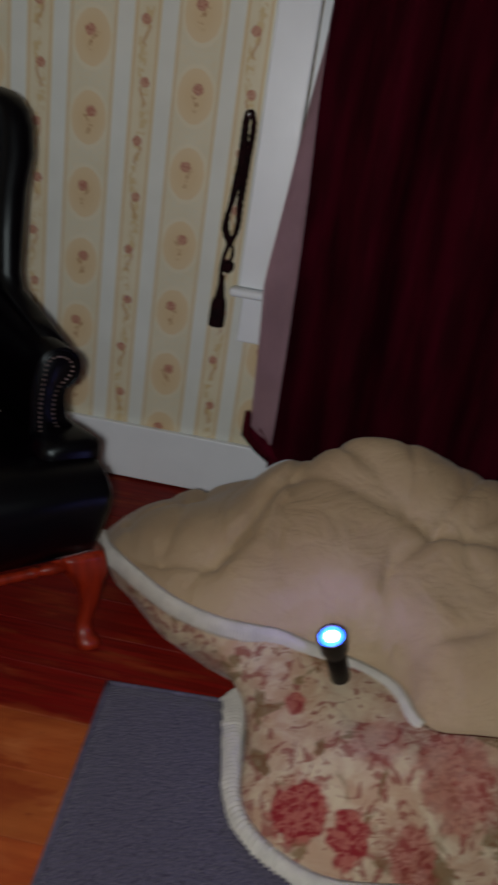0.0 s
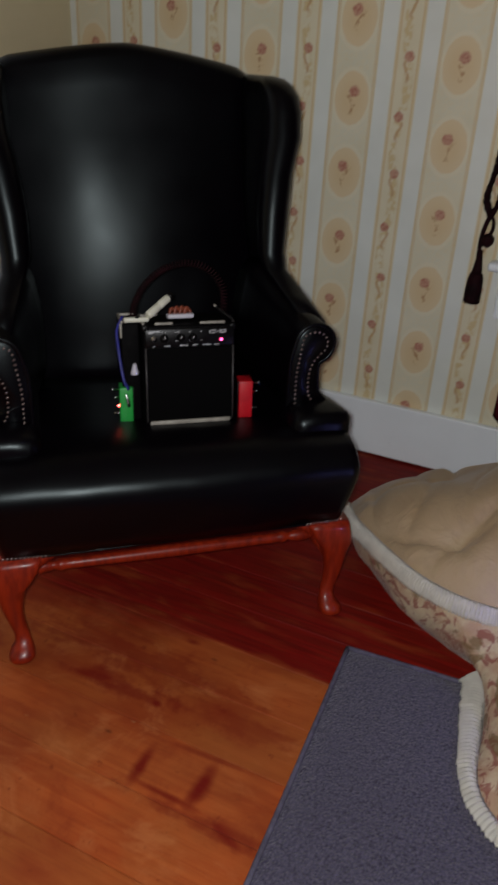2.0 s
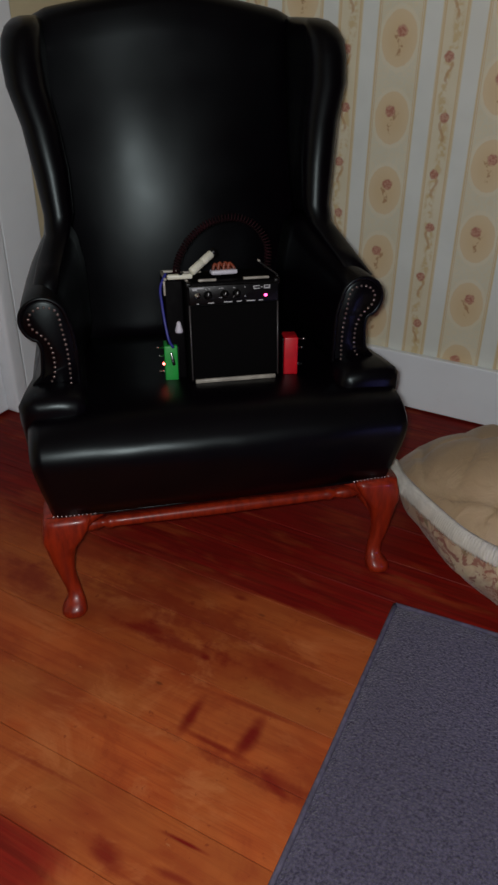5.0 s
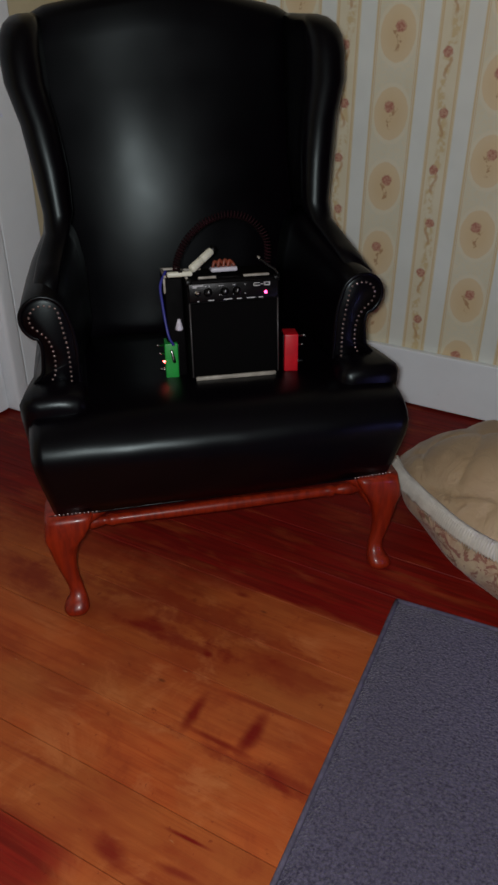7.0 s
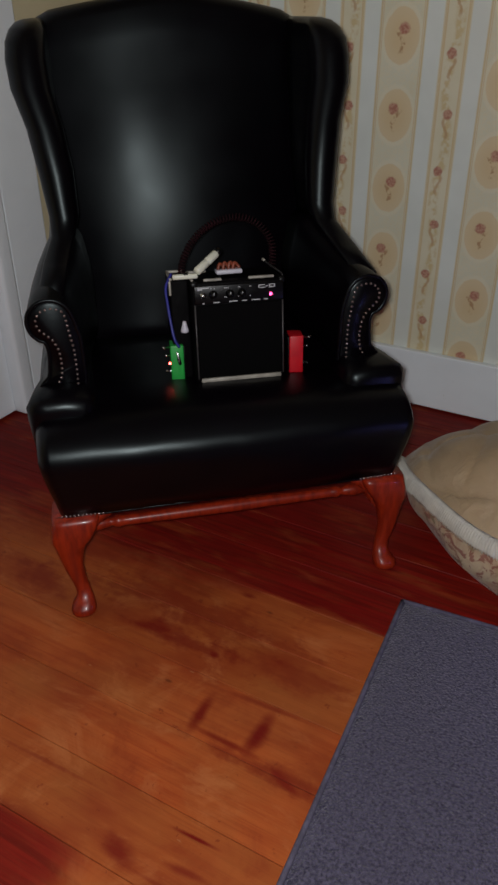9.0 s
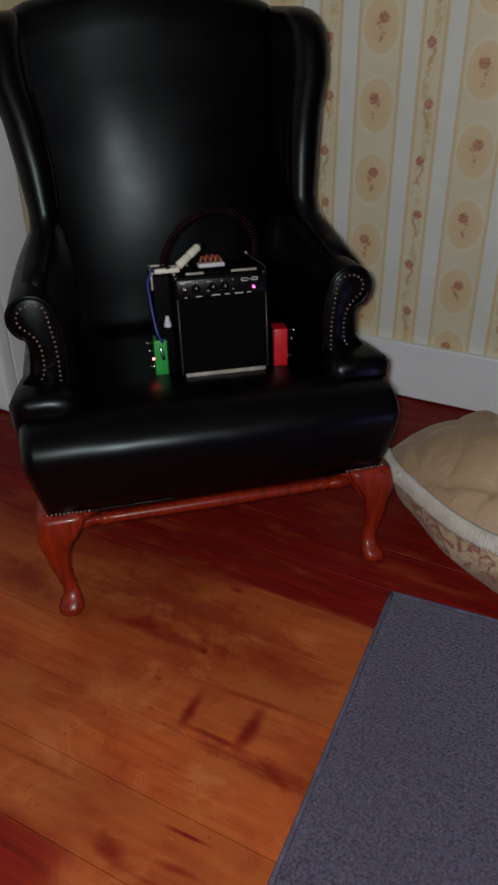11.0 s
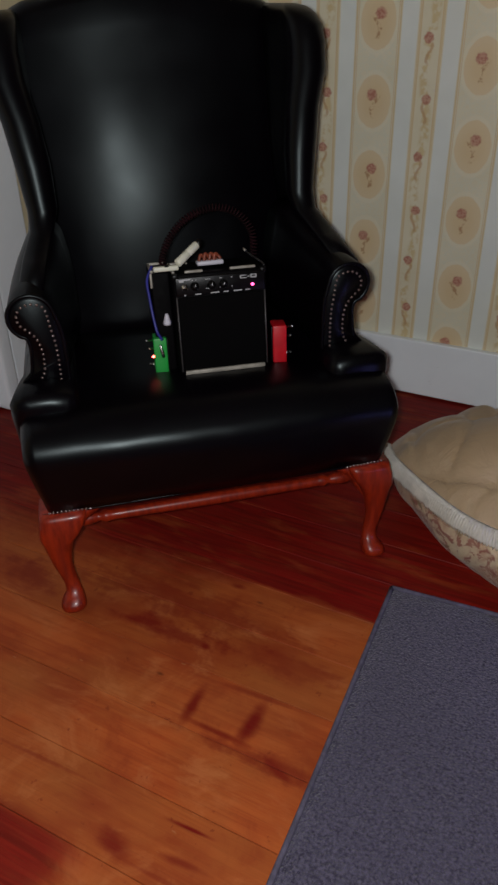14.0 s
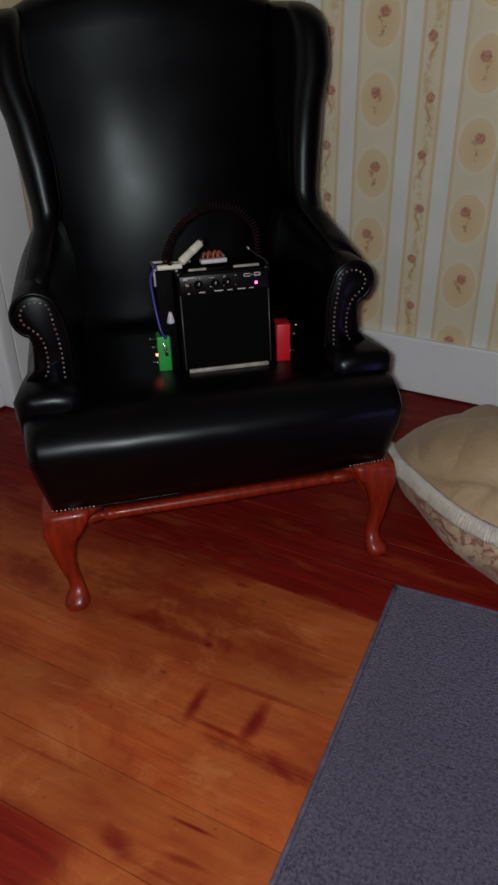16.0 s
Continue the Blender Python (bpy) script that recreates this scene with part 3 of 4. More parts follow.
def make_tieback():
    ob = thing("curtain_tieback", pose(-0.549, ROOM_N, 0), "dark burgundy rope tieback with tassel hanging on a wall hook", "tieback")
    part("hook", tube([Vector(p) for p in ((0, -0.0005, 1.062), (0, -0.02, 1.060), (0, -0.034, 1.064), (0, -0.036, 1.074))], 0.0035, 8), CHROME, ob, "small metal hook")
    strands = (
        ((-0.006, -0.024, 0.760), (-0.022, -0.022, 0.800), (-0.016, -0.020, 0.88), (-0.010, -0.020, 0.97), (-0.009, -0.024, 1.055), (0.000, -0.027, 1.076),
         (0.012, -0.024, 1.060), (0.010, -0.020, 0.97), (0.003, -0.022, 0.88), (0.006, -0.022, 0.80), (-0.004, -0.022, 0.755)),
        ((-0.008, -0.030, 0.752), (-0.027, -0.026, 0.795), (-0.012, -0.028, 0.87), (0.002, -0.028, 0.96), (-0.003, -0.030, 1.050), (0.004, -0.032, 1.068),
         (0.016, -0.030, 1.045), (0.013, -0.026, 0.95), (0.010, -0.028, 0.86), (0.009, -0.028, 0.795), (-0.006, -0.028, 0.752)),
    )
    for s in strands:
        path = curve(s, 120)
        part("rope", tube(path, [0.0062 + 0.0009 * math.sin(i * 1.9) for i in range(120)], 8), CORD, ob)
    part("rope", tube(curve(((-0.006, -0.026, 0.760), (-0.016, -0.024, 0.725), (-0.020, -0.024, 0.690), (-0.018, -0.024, 0.640)), 30), 0.0058, 8), CORD, ob)
    part("rope", tube(curve(((-0.004, -0.026, 0.758), (0.004, -0.024, 0.735), (0.002, -0.026, 0.712), (-0.012, -0.026, 0.690)), 30), 0.0045, 8), CORD, ob)
    part("knot", turned([(0.003, -0.017), (0.012, -0.014), (0.016, -0.004), (0.016, 0.006), (0.012, 0.014), (0.004, 0.017)], 14), CORD, ob, m=pose(-0.003, -0.026, 0.693, 10, 25))
    part("neck", turned([(0.015, 0.600), (0.012, 0.622), (0.008, 0.648), (0.006, 0.668)], 14), CORD, ob, m=pose(-0.015, -0.025, 0, 0, 0))
    n = 44
    rings = []
    for z, r in ((0.527, 0.019), (0.535, 0.0205), (0.56, 0.0205), (0.59, 0.019), (0.606, 0.015)):
        rings.append([Vector((-0.015 + (r + 0.0014 * (j % 2)) * math.cos(2 * math.pi * j / n), -0.025 + (r + 0.0014 * (j % 2)) * math.sin(2 * math.pi * j / n), z)) for j in range(n)])
    part("tassel", loft(rings), CORD, ob, "dense dark burgundy fringe")


make_tieback()


# ---------------------------------------------------------------- the carpet mat
def make_mat():
    ob = thing("carpet_mat", pose(-0.560, 1.412, 0.0, 0, 0, 2.8), "dark grey-blue cut-pile carpet mat on the boards", "rug")
    w, l = 1.15, 1.9
    bm = bmesh.new()
    nx, ny = 60, 96
    rows = []
    for j in range(ny + 1):
        row = []
        for i in range(nx + 1):
            x, y = w * i / nx, -l * j / ny
            e = min(i, nx - i, j, ny - j)
            z = 0.010 if e else 0.003
            z += 0.0012 * noise.noise((x * 6, y * 6, 3)) + 0.0007 * noise.noise((x * 40, y * 40, 1))
            bow = 0.005 * noise.noise((y * 3, 0, 5)) if i == 0 else 0
            row.append(bm.verts.new((x + bow, y + 0.030 * (x / w) * (1 - x / w), z)))
        rows.append(row)
    for a, b in zip(rows, rows[1:]):
        for i in range(nx):
            bm.faces.new((a[i], a[i + 1], b[i + 1], b[i]))
    part("carpet_surface", bm, RUG, ob)
    binding = simple("grey_binding", (0.085, 0.074, 0.112), 0.9, vary=0.15, scale=60, bump=0.5, bscale=300)
    for pts in (((0, 0, 0.006), (0.3, 0.007, 0.006), (0.6, 0.0078, 0.006), (w, 0, 0.006)), ((0, 0, 0.006), (0.003, -0.6, 0.006), (-0.002, -1.2, 0.006), (0, -l, 0.006))):
        part("binding", tube(curve(pts, 60), 0.0048, 8), binding, ob, "stitched grey edge binding")


make_mat()

# ---------------------------------------------------------------- the wing chair
CHAIR = pose(-0.8886, 1.3028, 0, 0, 0, 41.6)
chair = thing("wing_chair", CHAIR, "black leather wing chair with nailhead trim and red mahogany cabriole legs", "armchair")


def make_seat():
    front = [(0.60, 0.212), (0.030, 0.212), (0.020, 0.215), (0.011, 0.25), (0.003, 0.29), (-0.003, 0.325), (-0.003, 0.345), (0.002, 0.360), (0.012, 0.374), (0.027, 0.385), (0.046, 0.3925),
             (0.074, 0.398), (0.13, 0.397), (0.20, 0.390), (0.32, 0.377), (0.45, 0.368), (0.60, 0.355)]
    X, r = 0.369, 0.014
    rings = []
    for i in range(49):
        s = -1 + 2 * i / 48
        x = X * math.sin(s * math.pi / 2) if abs(s) > 0.999 else X * (0.75 * s + 0.25 * math.sin(s * math.pi / 2))
        over = max(0.0, abs(x) - (X - r)) / r
        d = 1 - math.sqrt(max(0.0, 1 - over ** 2))
        ring = []
        for k, (y, z) in enumerate(front):
            top = max(0.0, min(1.0, (z - 0.22) / 0.14))
            crown = 0.010 * (1 - (x / X) ** 2) * (1 if z > 0.35 and y > 0.03 else 0)
            wave = 0.0022 * noise.noise((x * 9, y * 9, z * 9 + 4)) + 0.0011 * noise.noise((x * 24, y * 24, z * 24))
            narrow = 1 - 0.065 * (1 - top)
            ring.append(Vector((x * narrow, y + d * 0.014 * (1 if y < 0.3 else 0) + wave - 0.010 * (1 - (x / X) ** 2) * (1 if y < 0.05 and z > 0.22 else 0), z - d * 0.014 * top + crown + wave)))
        rings.append(ring)
    part("seat", loft(rings), SEAT_LEATHER, chair)
    # welt along the lower edge of the front rail
    for y, z, r in ((0.024, 0.2130, 0.0030),):
        part("welt", tube([Vector((-0.355 + 0.71 * i / 40, y, z)) for i in range(41)], r, 8), LEATHER, chair)


make_seat()


def arm_outline(n=22):
    """The outline of an arm seen from the front: post and outward scroll, for the right arm."""
    cx, cz, r = 0.311, 0.566, 0.043
    pts = [(0.257, 0.425), (0.257, 0.47), (0.257, 0.51), (0.260, 0.54)]
    for i in range(n + 1):
        a = radians(168 - i * (168 + 70) / n)
        pts.append((cx + r * math.cos(a), cz + r * math.sin(a)))
    pts += [(0.321, 0.508), (0.323, 0.478), (0.328, 0.452), (0.343, 0.436), (0.345, 0.430)]
    return pts


SHIFT, SET_BACK = -0.008, 0.024


def make_arm(side):
    out = arm_outline()
    ob = None
    rings = []
    stations = [(0.128, 0.86, 0), (0.132, 0.95, 0), (0.140, 1.0, 0), (0.20, 1.0, 0.004), (0.27, 1.0, 0.014), (0.34, 1.0, 0.032), (0.40, 0.96, 0.052), (0.46, 0.90, 0.066)]
    for y, k, rise in stations:
        ring = []
        for x, z in out:
            mx, mz = 0.300, 0.53
            xx = mx + (x - mx) * k - rise * 0.62
            zz = mz + (z - mz) * k + rise * max(0, (z - 0.45) / 0.16)
            ring.append(Vector((side * xx + SHIFT, y + SET_BACK, zz)))
        rings.append(ring)
    ob = part("arm", loft(rings), LEATHER, chair)
    # lower side panel with its rounded ledge
    rings = []
    for y, k, cut in ((0.078, 0.6, 0), (0.083, 0.86, 0), (0.098, 1.0, 0), (0.16, 1.0, 0.010), (0.3, 1.0, 0.045), (0.5, 1.0, 0.062), (0.62, 0.97, 0.070)):
        ring = []
        for x, z in ((0.25, 0.235), (0.25, 0.42), (0.262, 0.434), (0.30, 0.439), (0.350, 0.439), (0.369, 0.434), (0.377, 0.422), (0.377, 0.395), (0.372, 0.34), (0.362, 0.28), (0.350, 0.225), (0.33, 0.22), (0.28, 0.22)):
            mx, mz = 0.315, 0.32
            x -= cut * min(1.0, max(0.0, (x - 0.28) / 0.05))
            ring.append(Vector((side * (mx + (x - mx) * k) - 0.004, y, mz + (z - mz) * (k * 0.5 + 0.5))))
        rings.append(ring)
    part("side_panel", loft(rings), LEATHER, chair)
    # piping round the face of the arm
    path = [Vector((side * (0.300 + (x - 0.300) * 0.97) + SHIFT, 0.131 + SET_BACK, 0.53 + (z - 0.53) * 0.97)) for x, z in out]
    part("piping", tube(curve(path, 90), 0.0042, 8), LEATHER, chair)
    # two rows of nailheads that meet in the scroll
    line = [(0.274, 0.437), (0.273, 0.475), (0.274, 0.510), (0.278, 0.540)]
    line += [(0.308 + 0.028 * math.cos(radians(a)), 0.566 + 0.026 * math.sin(radians(a))) for a in (150, 115, 80, 45, 10, -25, -55)]
    line += [(0.309, 0.528), (0.301, 0.505), (0.300, 0.475), (0.303, 0.455), (0.309, 0.444)]
    for p in curve([(side * x + SHIFT, 0.1262 + SET_BACK, z) for x, z in line], 36):
        nail(p, (90, 0, 0), ob)
    return ob


nail_mesh = bpy.data.meshes.new("nailhead")
bm = turned([(0.0027, 0.0), (0.0025, 0.0009), (0.0019, 0.0017), (0.0009, 0.0021)], 9)
bm.to_mesh(nail_mesh)
bm.free()
nail_mesh.materials.append(NAIL)
for f in nail_mesh.polygons:
    f.use_smooth = True


def nail(place, turn, parent):
    ob = new("nailhead", nail_mesh)
    ob.parent = parent
    ob.matrix_basis = pose(*place, *turn)


make_arm(1)
make_arm(-1)


def make_wing(side):
    # height, back x, back y, front x, front y, half thickness
    rows = [(0.40, 0.300, 0.60, 0.298, 0.26, 0.018), (0.55, 0.298, 0.61, 0.300, 0.26, 0.020), (0.60, 0.297, 0.62, 0.312, 0.200, 0.022), (0.632, 0.296, 0.625, 0.298, 0.300, 0.022), (0.665, 0.296, 0.63, 0.279, 0.378, 0.022), (0.70, 0.295, 0.635, 0.273, 0.398, 0.027),
            (0.78, 0.292, 0.65, 0.278, 0.416, 0.031), (0.86, 0.290, 0.665, 0.289, 0.440, 0.032), (0.93, 0.288, 0.675, 0.306, 0.462, 0.035), (0.98, 0.287, 0.685, 0.309, 0.478, 0.035),
            (1.01, 0.286, 0.69, 0.306, 0.490, 0.034), (1.030, 0.285, 0.69, 0.301, 0.505, 0.030), (1.042, 0.284, 0.69, 0.297, 0.525, 0.022), (1.047, 0.284, 0.69, 0.294, 0.545, 0.010)]
    rings = []
    for z, bx, by, fx, fy, w in rows:
        ring = []
        a, b = Vector((bx, by, z)), Vector((fx, fy, z))
        way = (b - a).normalized()
        out = Vector((-way.y, way.x, 0)) * -1
        if out.x < 0:
            out = -out
        for t in (0.0, 0.3, 0.6, 0.8):
            ring.append(a.lerp(b, t) + out * w * (0.7 + 0.12 * t))
        bulb = w * 1.12
        for i in range(11):
            ang = math.pi * i / 10
            ring.append(b + out * bulb * math.cos(ang) + way * bulb * math.sin(ang))
        for t in (0.8, 0.6, 0.3, 0.0):
            ring.append(a.lerp(b, t) - out * w * (0.7 + 0.12 * t))
        rings.append([Vector((side * p.x, p.y, p.z)) for p in ring])
    part("wing", loft(rings), LEATHER, chair)


make_wing(1)
make_wing(-1)


def make_back():
    rings = []
    half = 0.298
    for i in range(45):
        s = -1 + 2 * i / 44
        x = half * s
        top = 1.098 - 0.044 * abs(s) ** 1.4 - 0.012 * max(0, abs(s) - 0.86) / 0.14
        if abs(s) > 0.97:
            top -= 0.006
        ring = []
        bulge = (1 - abs(s) ** 2.1)
        for k in range(15):
            z = 0.36 + (top - 0.028 - 0.36) * k / 14
            f = (z - 0.36) / 0.72
            y = 0.563 + 0.121 * f - 0.058 * bulge * (0.66 + 0.34 * math.sin(math.pi * min(1, 0.15 + f)))
            y += 0.003 * noise.noise((x * 7, z * 7, 2.5))
            ring.append(Vector((x, y, z)))
        y0 = ring[-1].y
        for a in (25, 50, 75, 100, 125, 150, 175):
            ring.append(Vector((x, y0 + 0.045 - 0.045 * math.cos(radians(a)), top - 0.030 + 0.030 * math.sin(radians(a)))))
        ring.append(Vector((x, y0 + 0.092, top - 0.08)))
        ring.append(Vector((x, 0.70, 0.60)))
        ring.append(Vector((x, 0.66, 0.30)))
        ring.append(Vector((x, 0.60, 0.22)))
        ring.append(Vector((x, 0.56, 0.30)))
        rings.append(ring)
    part("backrest", loft(rings), LEATHER, chair)


make_back()


def make_front_leg(side):
    # height, inner edge, outer edge, depth position, half depth
    rows = [(0.2155, 0.272, 0.362, 0.048, 0.043), (0.205, 0.273, 0.364, 0.046, 0.044), (0.190, 0.279, 0.367, 0.041, 0.043), (0.170, 0.292, 0.369, 0.034, 0.039), (0.150, 0.304, 0.367, 0.027, 0.033),
            (0.128, 0.3115, 0.361, 0.021, 0.026), (0.10, 0.3155, 0.353, 0.015, 0.0195), (0.075, 0.3135, 0.345, 0.012, 0.0155), (0.055, 0.309, 0.3385, 0.009, 0.0140), (0.040, 0.306, 0.336, 0.004, 0.0145),
            (0.031, 0.303, 0.339, -0.003, 0.0195), (0.022, 0.301, 0.347, -0.009, 0.0255), (0.012, 0.300, 0.351, -0.012, 0.0275), (0.006, 0.303, 0.349, -0.011, 0.0250), (0.0, 0.308, 0.343, -0.009, 0.019)]
    rings = []
    for z, xi, xo, y, h in rows:
        x, w = (xi + xo) / 2, (xo - xi) / 2
        e = 0.35 if z > 0.15 else 0.8
        ring = []
        for j in range(20):
            a = 2 * math.pi * (j + 0.5) / 20
            c, s = math.cos(a), math.sin(a)
            ring.append(Vector((side * (x + w * math.copysign(abs(c) ** e, c)), y + h * math.copysign(abs(s) ** e, s), z)))
        rings.append(ring)
    leg = part("front_leg", loft(rings), WOOD, chair)
    # carved ear towards the middle
    rings = []
    for x, lo, w in ((0.306, 0.148, 0.015), (0.297, 0.163, 0.015), (0.288, 0.174, 0.015), (0.278, 0.184, 0.015), (0.268, 0.192, 0.015), (0.258, 0.199, 0.014), (0.249, 0.205, 0.013), (0.242, 0.2115, 0.012)):
        rings.append([Vector((side * x, 0.030 - w * 0.2, 0.2155)), Vector((side * x, 0.030 + w * 1.6, 0.2155)), Vector((side * x, 0.030 + w * 1.6, lo)), Vector((side * x, 0.030 - w * 0.2, lo))])
    part("bracket", loft(rings), WOOD, leg)
    for i in range(11):
        nail((side * (0.264 + 0.0078 * i), 0.0128 + 0.0042 * i / 10, 0.2205), (100, 0, 0), leg)


make_front_leg(1)
make_front_leg(-1)
for side in (1, -1):
    rings = []
    for z, y, h in ((0.30, 0.585, 0.024), (0.2, 0.60, 0.022), (0.1, 0.635, 0.019), (0.0, 0.68, 0.017)):
        rings.append([Vector((side * 0.285 + h * sx, y + h * sy, z)) for sx, sy in ((-1, -1), (1, -1), (1, 1), (-1, 1))])
    part("rear_leg", loft(rings), WOOD, chair, smooth=False)
    path = curve(((side * 0.318, 0.03, 0.135), (side * 0.30, 0.3, 0.125), (side * 0.288, 0.63, 0.12)), 30)
    part("side_stretcher", tube(path, [0.0095 + 0.004 * math.sin(math.pi * i / 29) for i in range(30)], 10), WOOD, chair)
prof, path = [], []
for i in range(91):
    s = -1 + i / 45
    a = abs(s)
    r = 0.0105 + 0.0035 * (1 - a)
    if 0.72 < a < 0.80:
        r = 0.0145 - 0.010 * abs(a - 0.76) / 0.04 * 0.4
    elif a >= 0.80:
        r = 0.0085 + 0.006 * math.sin(math.pi * (a - 0.80) / 0.20)
    prof.append(r)
    path.append(Vector((0.312 * s, 0.088, 0.143)))
part("front_stretcher", tube(path, prof, 12), WOOD, chair, "turned front stretcher")

# ---------------------------------------------------------------- the amplifier on the seat
AMP = CHAIR @ pose(0.047, 0.168, 0.4005, -7, 0, -1.5)
amp = thing("guitar_amplifier", AMP, "small black guitar practice amplifier standing on the leather seat", "amplifier")
AW, AH, AD = 0.0935, 0.205, 0.125
part("cabinet", block(-AW, AW, 0.004, AD, 0.0, AH, 0.006, 3), TOLEX, amp)
grille = Net("black_grille_cloth")
gp = grille.object_coords()
grille.set(Base_Color=(0.0018, 0.0016, 0.0018), Roughness=0.9, Specular_IOR_Level=0.06)
grille.bump(grille.voronoi(gp, 500)[0], 0.7, 0.001)
part("grille", block(-AW + 0.008, AW - 0.008, -0.001, 0.006, 0.010, AH - 0.046, 0.002), grille.mat, amp, "black speaker grille cloth")
part("control_panel", block(-AW + 0.004, AW - 0.004, -0.002, 0.006, AH - 0.043, AH - 0.006, 0.002), PLASTIC, amp, "black control panel with pale print")
part("trim", block(-AW + 0.010, AW - 0.010, -0.004, 0.003, 0.001, 0.0095, 0.002), PIPING, amp, "worn pale trim strip")
for side in (-1, 1):
    part("trim", tube([Vector((side * (AW - 0.005), 0.001, 0.008)), Vector((side * (AW - 0.005), 0.001, AH - 0.044))], 0.0016, 6), simple("dull_edge", (0.05, 0.045, 0.045), 0.4), amp)
    part("corner", block(side * AW - 0.012 if side > 0 else -AW - 0.001, AW + 0.001 if side > 0 else -AW + 0.012, 0.002, 0.016, AH - 0.012, AH + 0.001, 0.003), PLASTIC, amp)
for x in (-0.052, -0.019, 0.005):
    k = part("knob", turned([(0.0085, 0), (0.0085, 0.003), (0.0068, 0.0045), (0.006, 0.0115), (0.005, 0.013)], 18), PLASTIC, amp, "black ribbed control knob", m=pose(x, -0.002, AH - 0.024, 90, 0, 0))
    part("pointer", block(-0.0007, 0.0007, 0.0015, 0.0058, 0.0128, 0.0138, 0), PRINT, k, "", False)
part("jack_socket", turned([(0.0062, 0), (0.0062, 0.002), (0.0042, 0.0022), (0.0040, 0.005)], 16), CHROME, amp, "", m=pose(-0.072, -0.002, AH - 0.025, 90, 0, 0))
part("power_led", turned([(0.0030, 0), (0.0030, 0.002), (0.0018, 0.0038)], 14), LED_PINK, amp, "lit pink-red power light", m=pose(0.0635, -0.002, AH - 0.030, 90, 0, 0))
for x0, x1, z in ((-0.052, -0.040, 0.041), (-0.021, -0.004, 0.0405), (0.005, 0.015, 0.0405), (0.025, 0.042, 0.0405), (0.049, 0.058, 0.0405), (-0.074, -0.070, 0.0415)):
    part("printed_mark", block(x0, x1, -0.0027, -0.0018, AH - z, AH - z + 0.002, 0), PRINT, amp, "", False)
for x in (-0.057, -0.050, -0.030, -0.0265, -0.023, -0.002, 0.0005, 0.021):
    for z in (0.013, 0.031):
        part("printed_mark", block(x, x + 0.0022, -0.0027, -0.0018, AH - z, AH - z + 0.0016, 0), PRINT, amp, "", False)
for x0, x1, z0, z1 in ((0.040, 0.052, 0.0120, 0.0105), (0.040, 0.052, 0.0170, 0.0155), (0.039, 0.041, 0.0165, 0.0110), (0.054, 0.058, 0.0147, 0.0130), (0.060, 0.072, 0.0115, 0.0100), (0.060, 0.072, 0.0170, 0.0150), (0.060, 0.0625, 0.0165, 0.0105), (0.070, 0.0725, 0.0165, 0.0105),
                       (-0.083, -0.060, 0.0115, 0.0095), (-0.082, -0.073, 0.0145, 0.0110)):
    part("emblem_bar", block(x0, x1, -0.0028, -0.0018, AH - z0, AH - z1, 0), PRINT, amp, "", False)
for x0, x1 in ((-0.068, -0.032), (0.022, 0.074)):
    part("edge_strip", block(x0, x1, 0.010, 0.017, AH - 0.001, AH + 0.0045, 0.0015), PIPING, amp, "scuffed pale edge strip")
part("edge_strip", block(-AW + 0.002, -0.050, 0.104, 0.111, AH - 0.001, AH + 0.004, 0.0015), PIPING, amp, "scuffed pale edge strip")
part("edge_strip", block(-AW + 0.001, -AW + 0.007, 0.02, 0.108, AH - 0.001, AH + 0.004, 0.0015), PIPING, amp, "scuffed pale edge strip")


def on_amp(x, y, z, *turn):
    return AMP @ pose(x, y, AH + z, *turn)


# a dark case tucked behind the amplifier's flank
case = thing("equipment_case", AMP @ pose(0, 0, 0), "black equipment case with scuffed pale edges beside the amplifier", "case")
part("shell", block(-0.133, -AW - 0.002, 0.040, 0.130, 0.0, AH, 0.004, 3), TOLEX, case)
part("edge_strip", block(-0.132, -AW - 0.004, 0.122, 0.129, AH - 0.001, AH + 0.0045, 0.0015), PIPING, case, "scuffed pale edge strip")
part("edge_strip", block(-0.133, -0.127, 0.042, 0.120, AH - 0.001, AH + 0.0045, 0.0015), PIPING, case, "scuffed pale edge strip")
part("edge_strip", block(-0.1345, -0.130, 0.039, 0.044, AH - 0.03, AH - 0.001, 0.0012), PIPING, case, "scuffed pale edge strip")

# loose bits on top of the amplifier
holder = thing("ivory_holder", on_amp(-0.100, 0.020, 0.0055, 0, 0, 2), "ivory plastic two-part holder lying on the black amplifier", "holder")
part("flat_piece", block(-0.028, 0.022, -0.006, 0.006, 0.0, 0.010, 0.003), IVORY, holder)
part("clip", block(-0.006, 0.002, -0.007, 0.002, 0.0085, 0.0115, 0.001), PLASTIC, holder)
m = along((0.020, 0.000, 0.012), (0.066, 0.030, 0.040))
part("tube", turned([(0.006, 0), (0.0082, 0.002), (0.0082, 0.030), (0.0072, 0.0315), (0.0072, 0.033), (0.0082, 0.0345), (0.0082, 0.060), (0.0078, 0.0615)], 18), IVORY, holder, "ivory tube in two sections", m=m)
part("cap", turned([(0.0083, 0.0616), (0.0083, 0.070), (0.0075, 0.072)], 18), PLASTIC, holder, "black end cap", m=m)

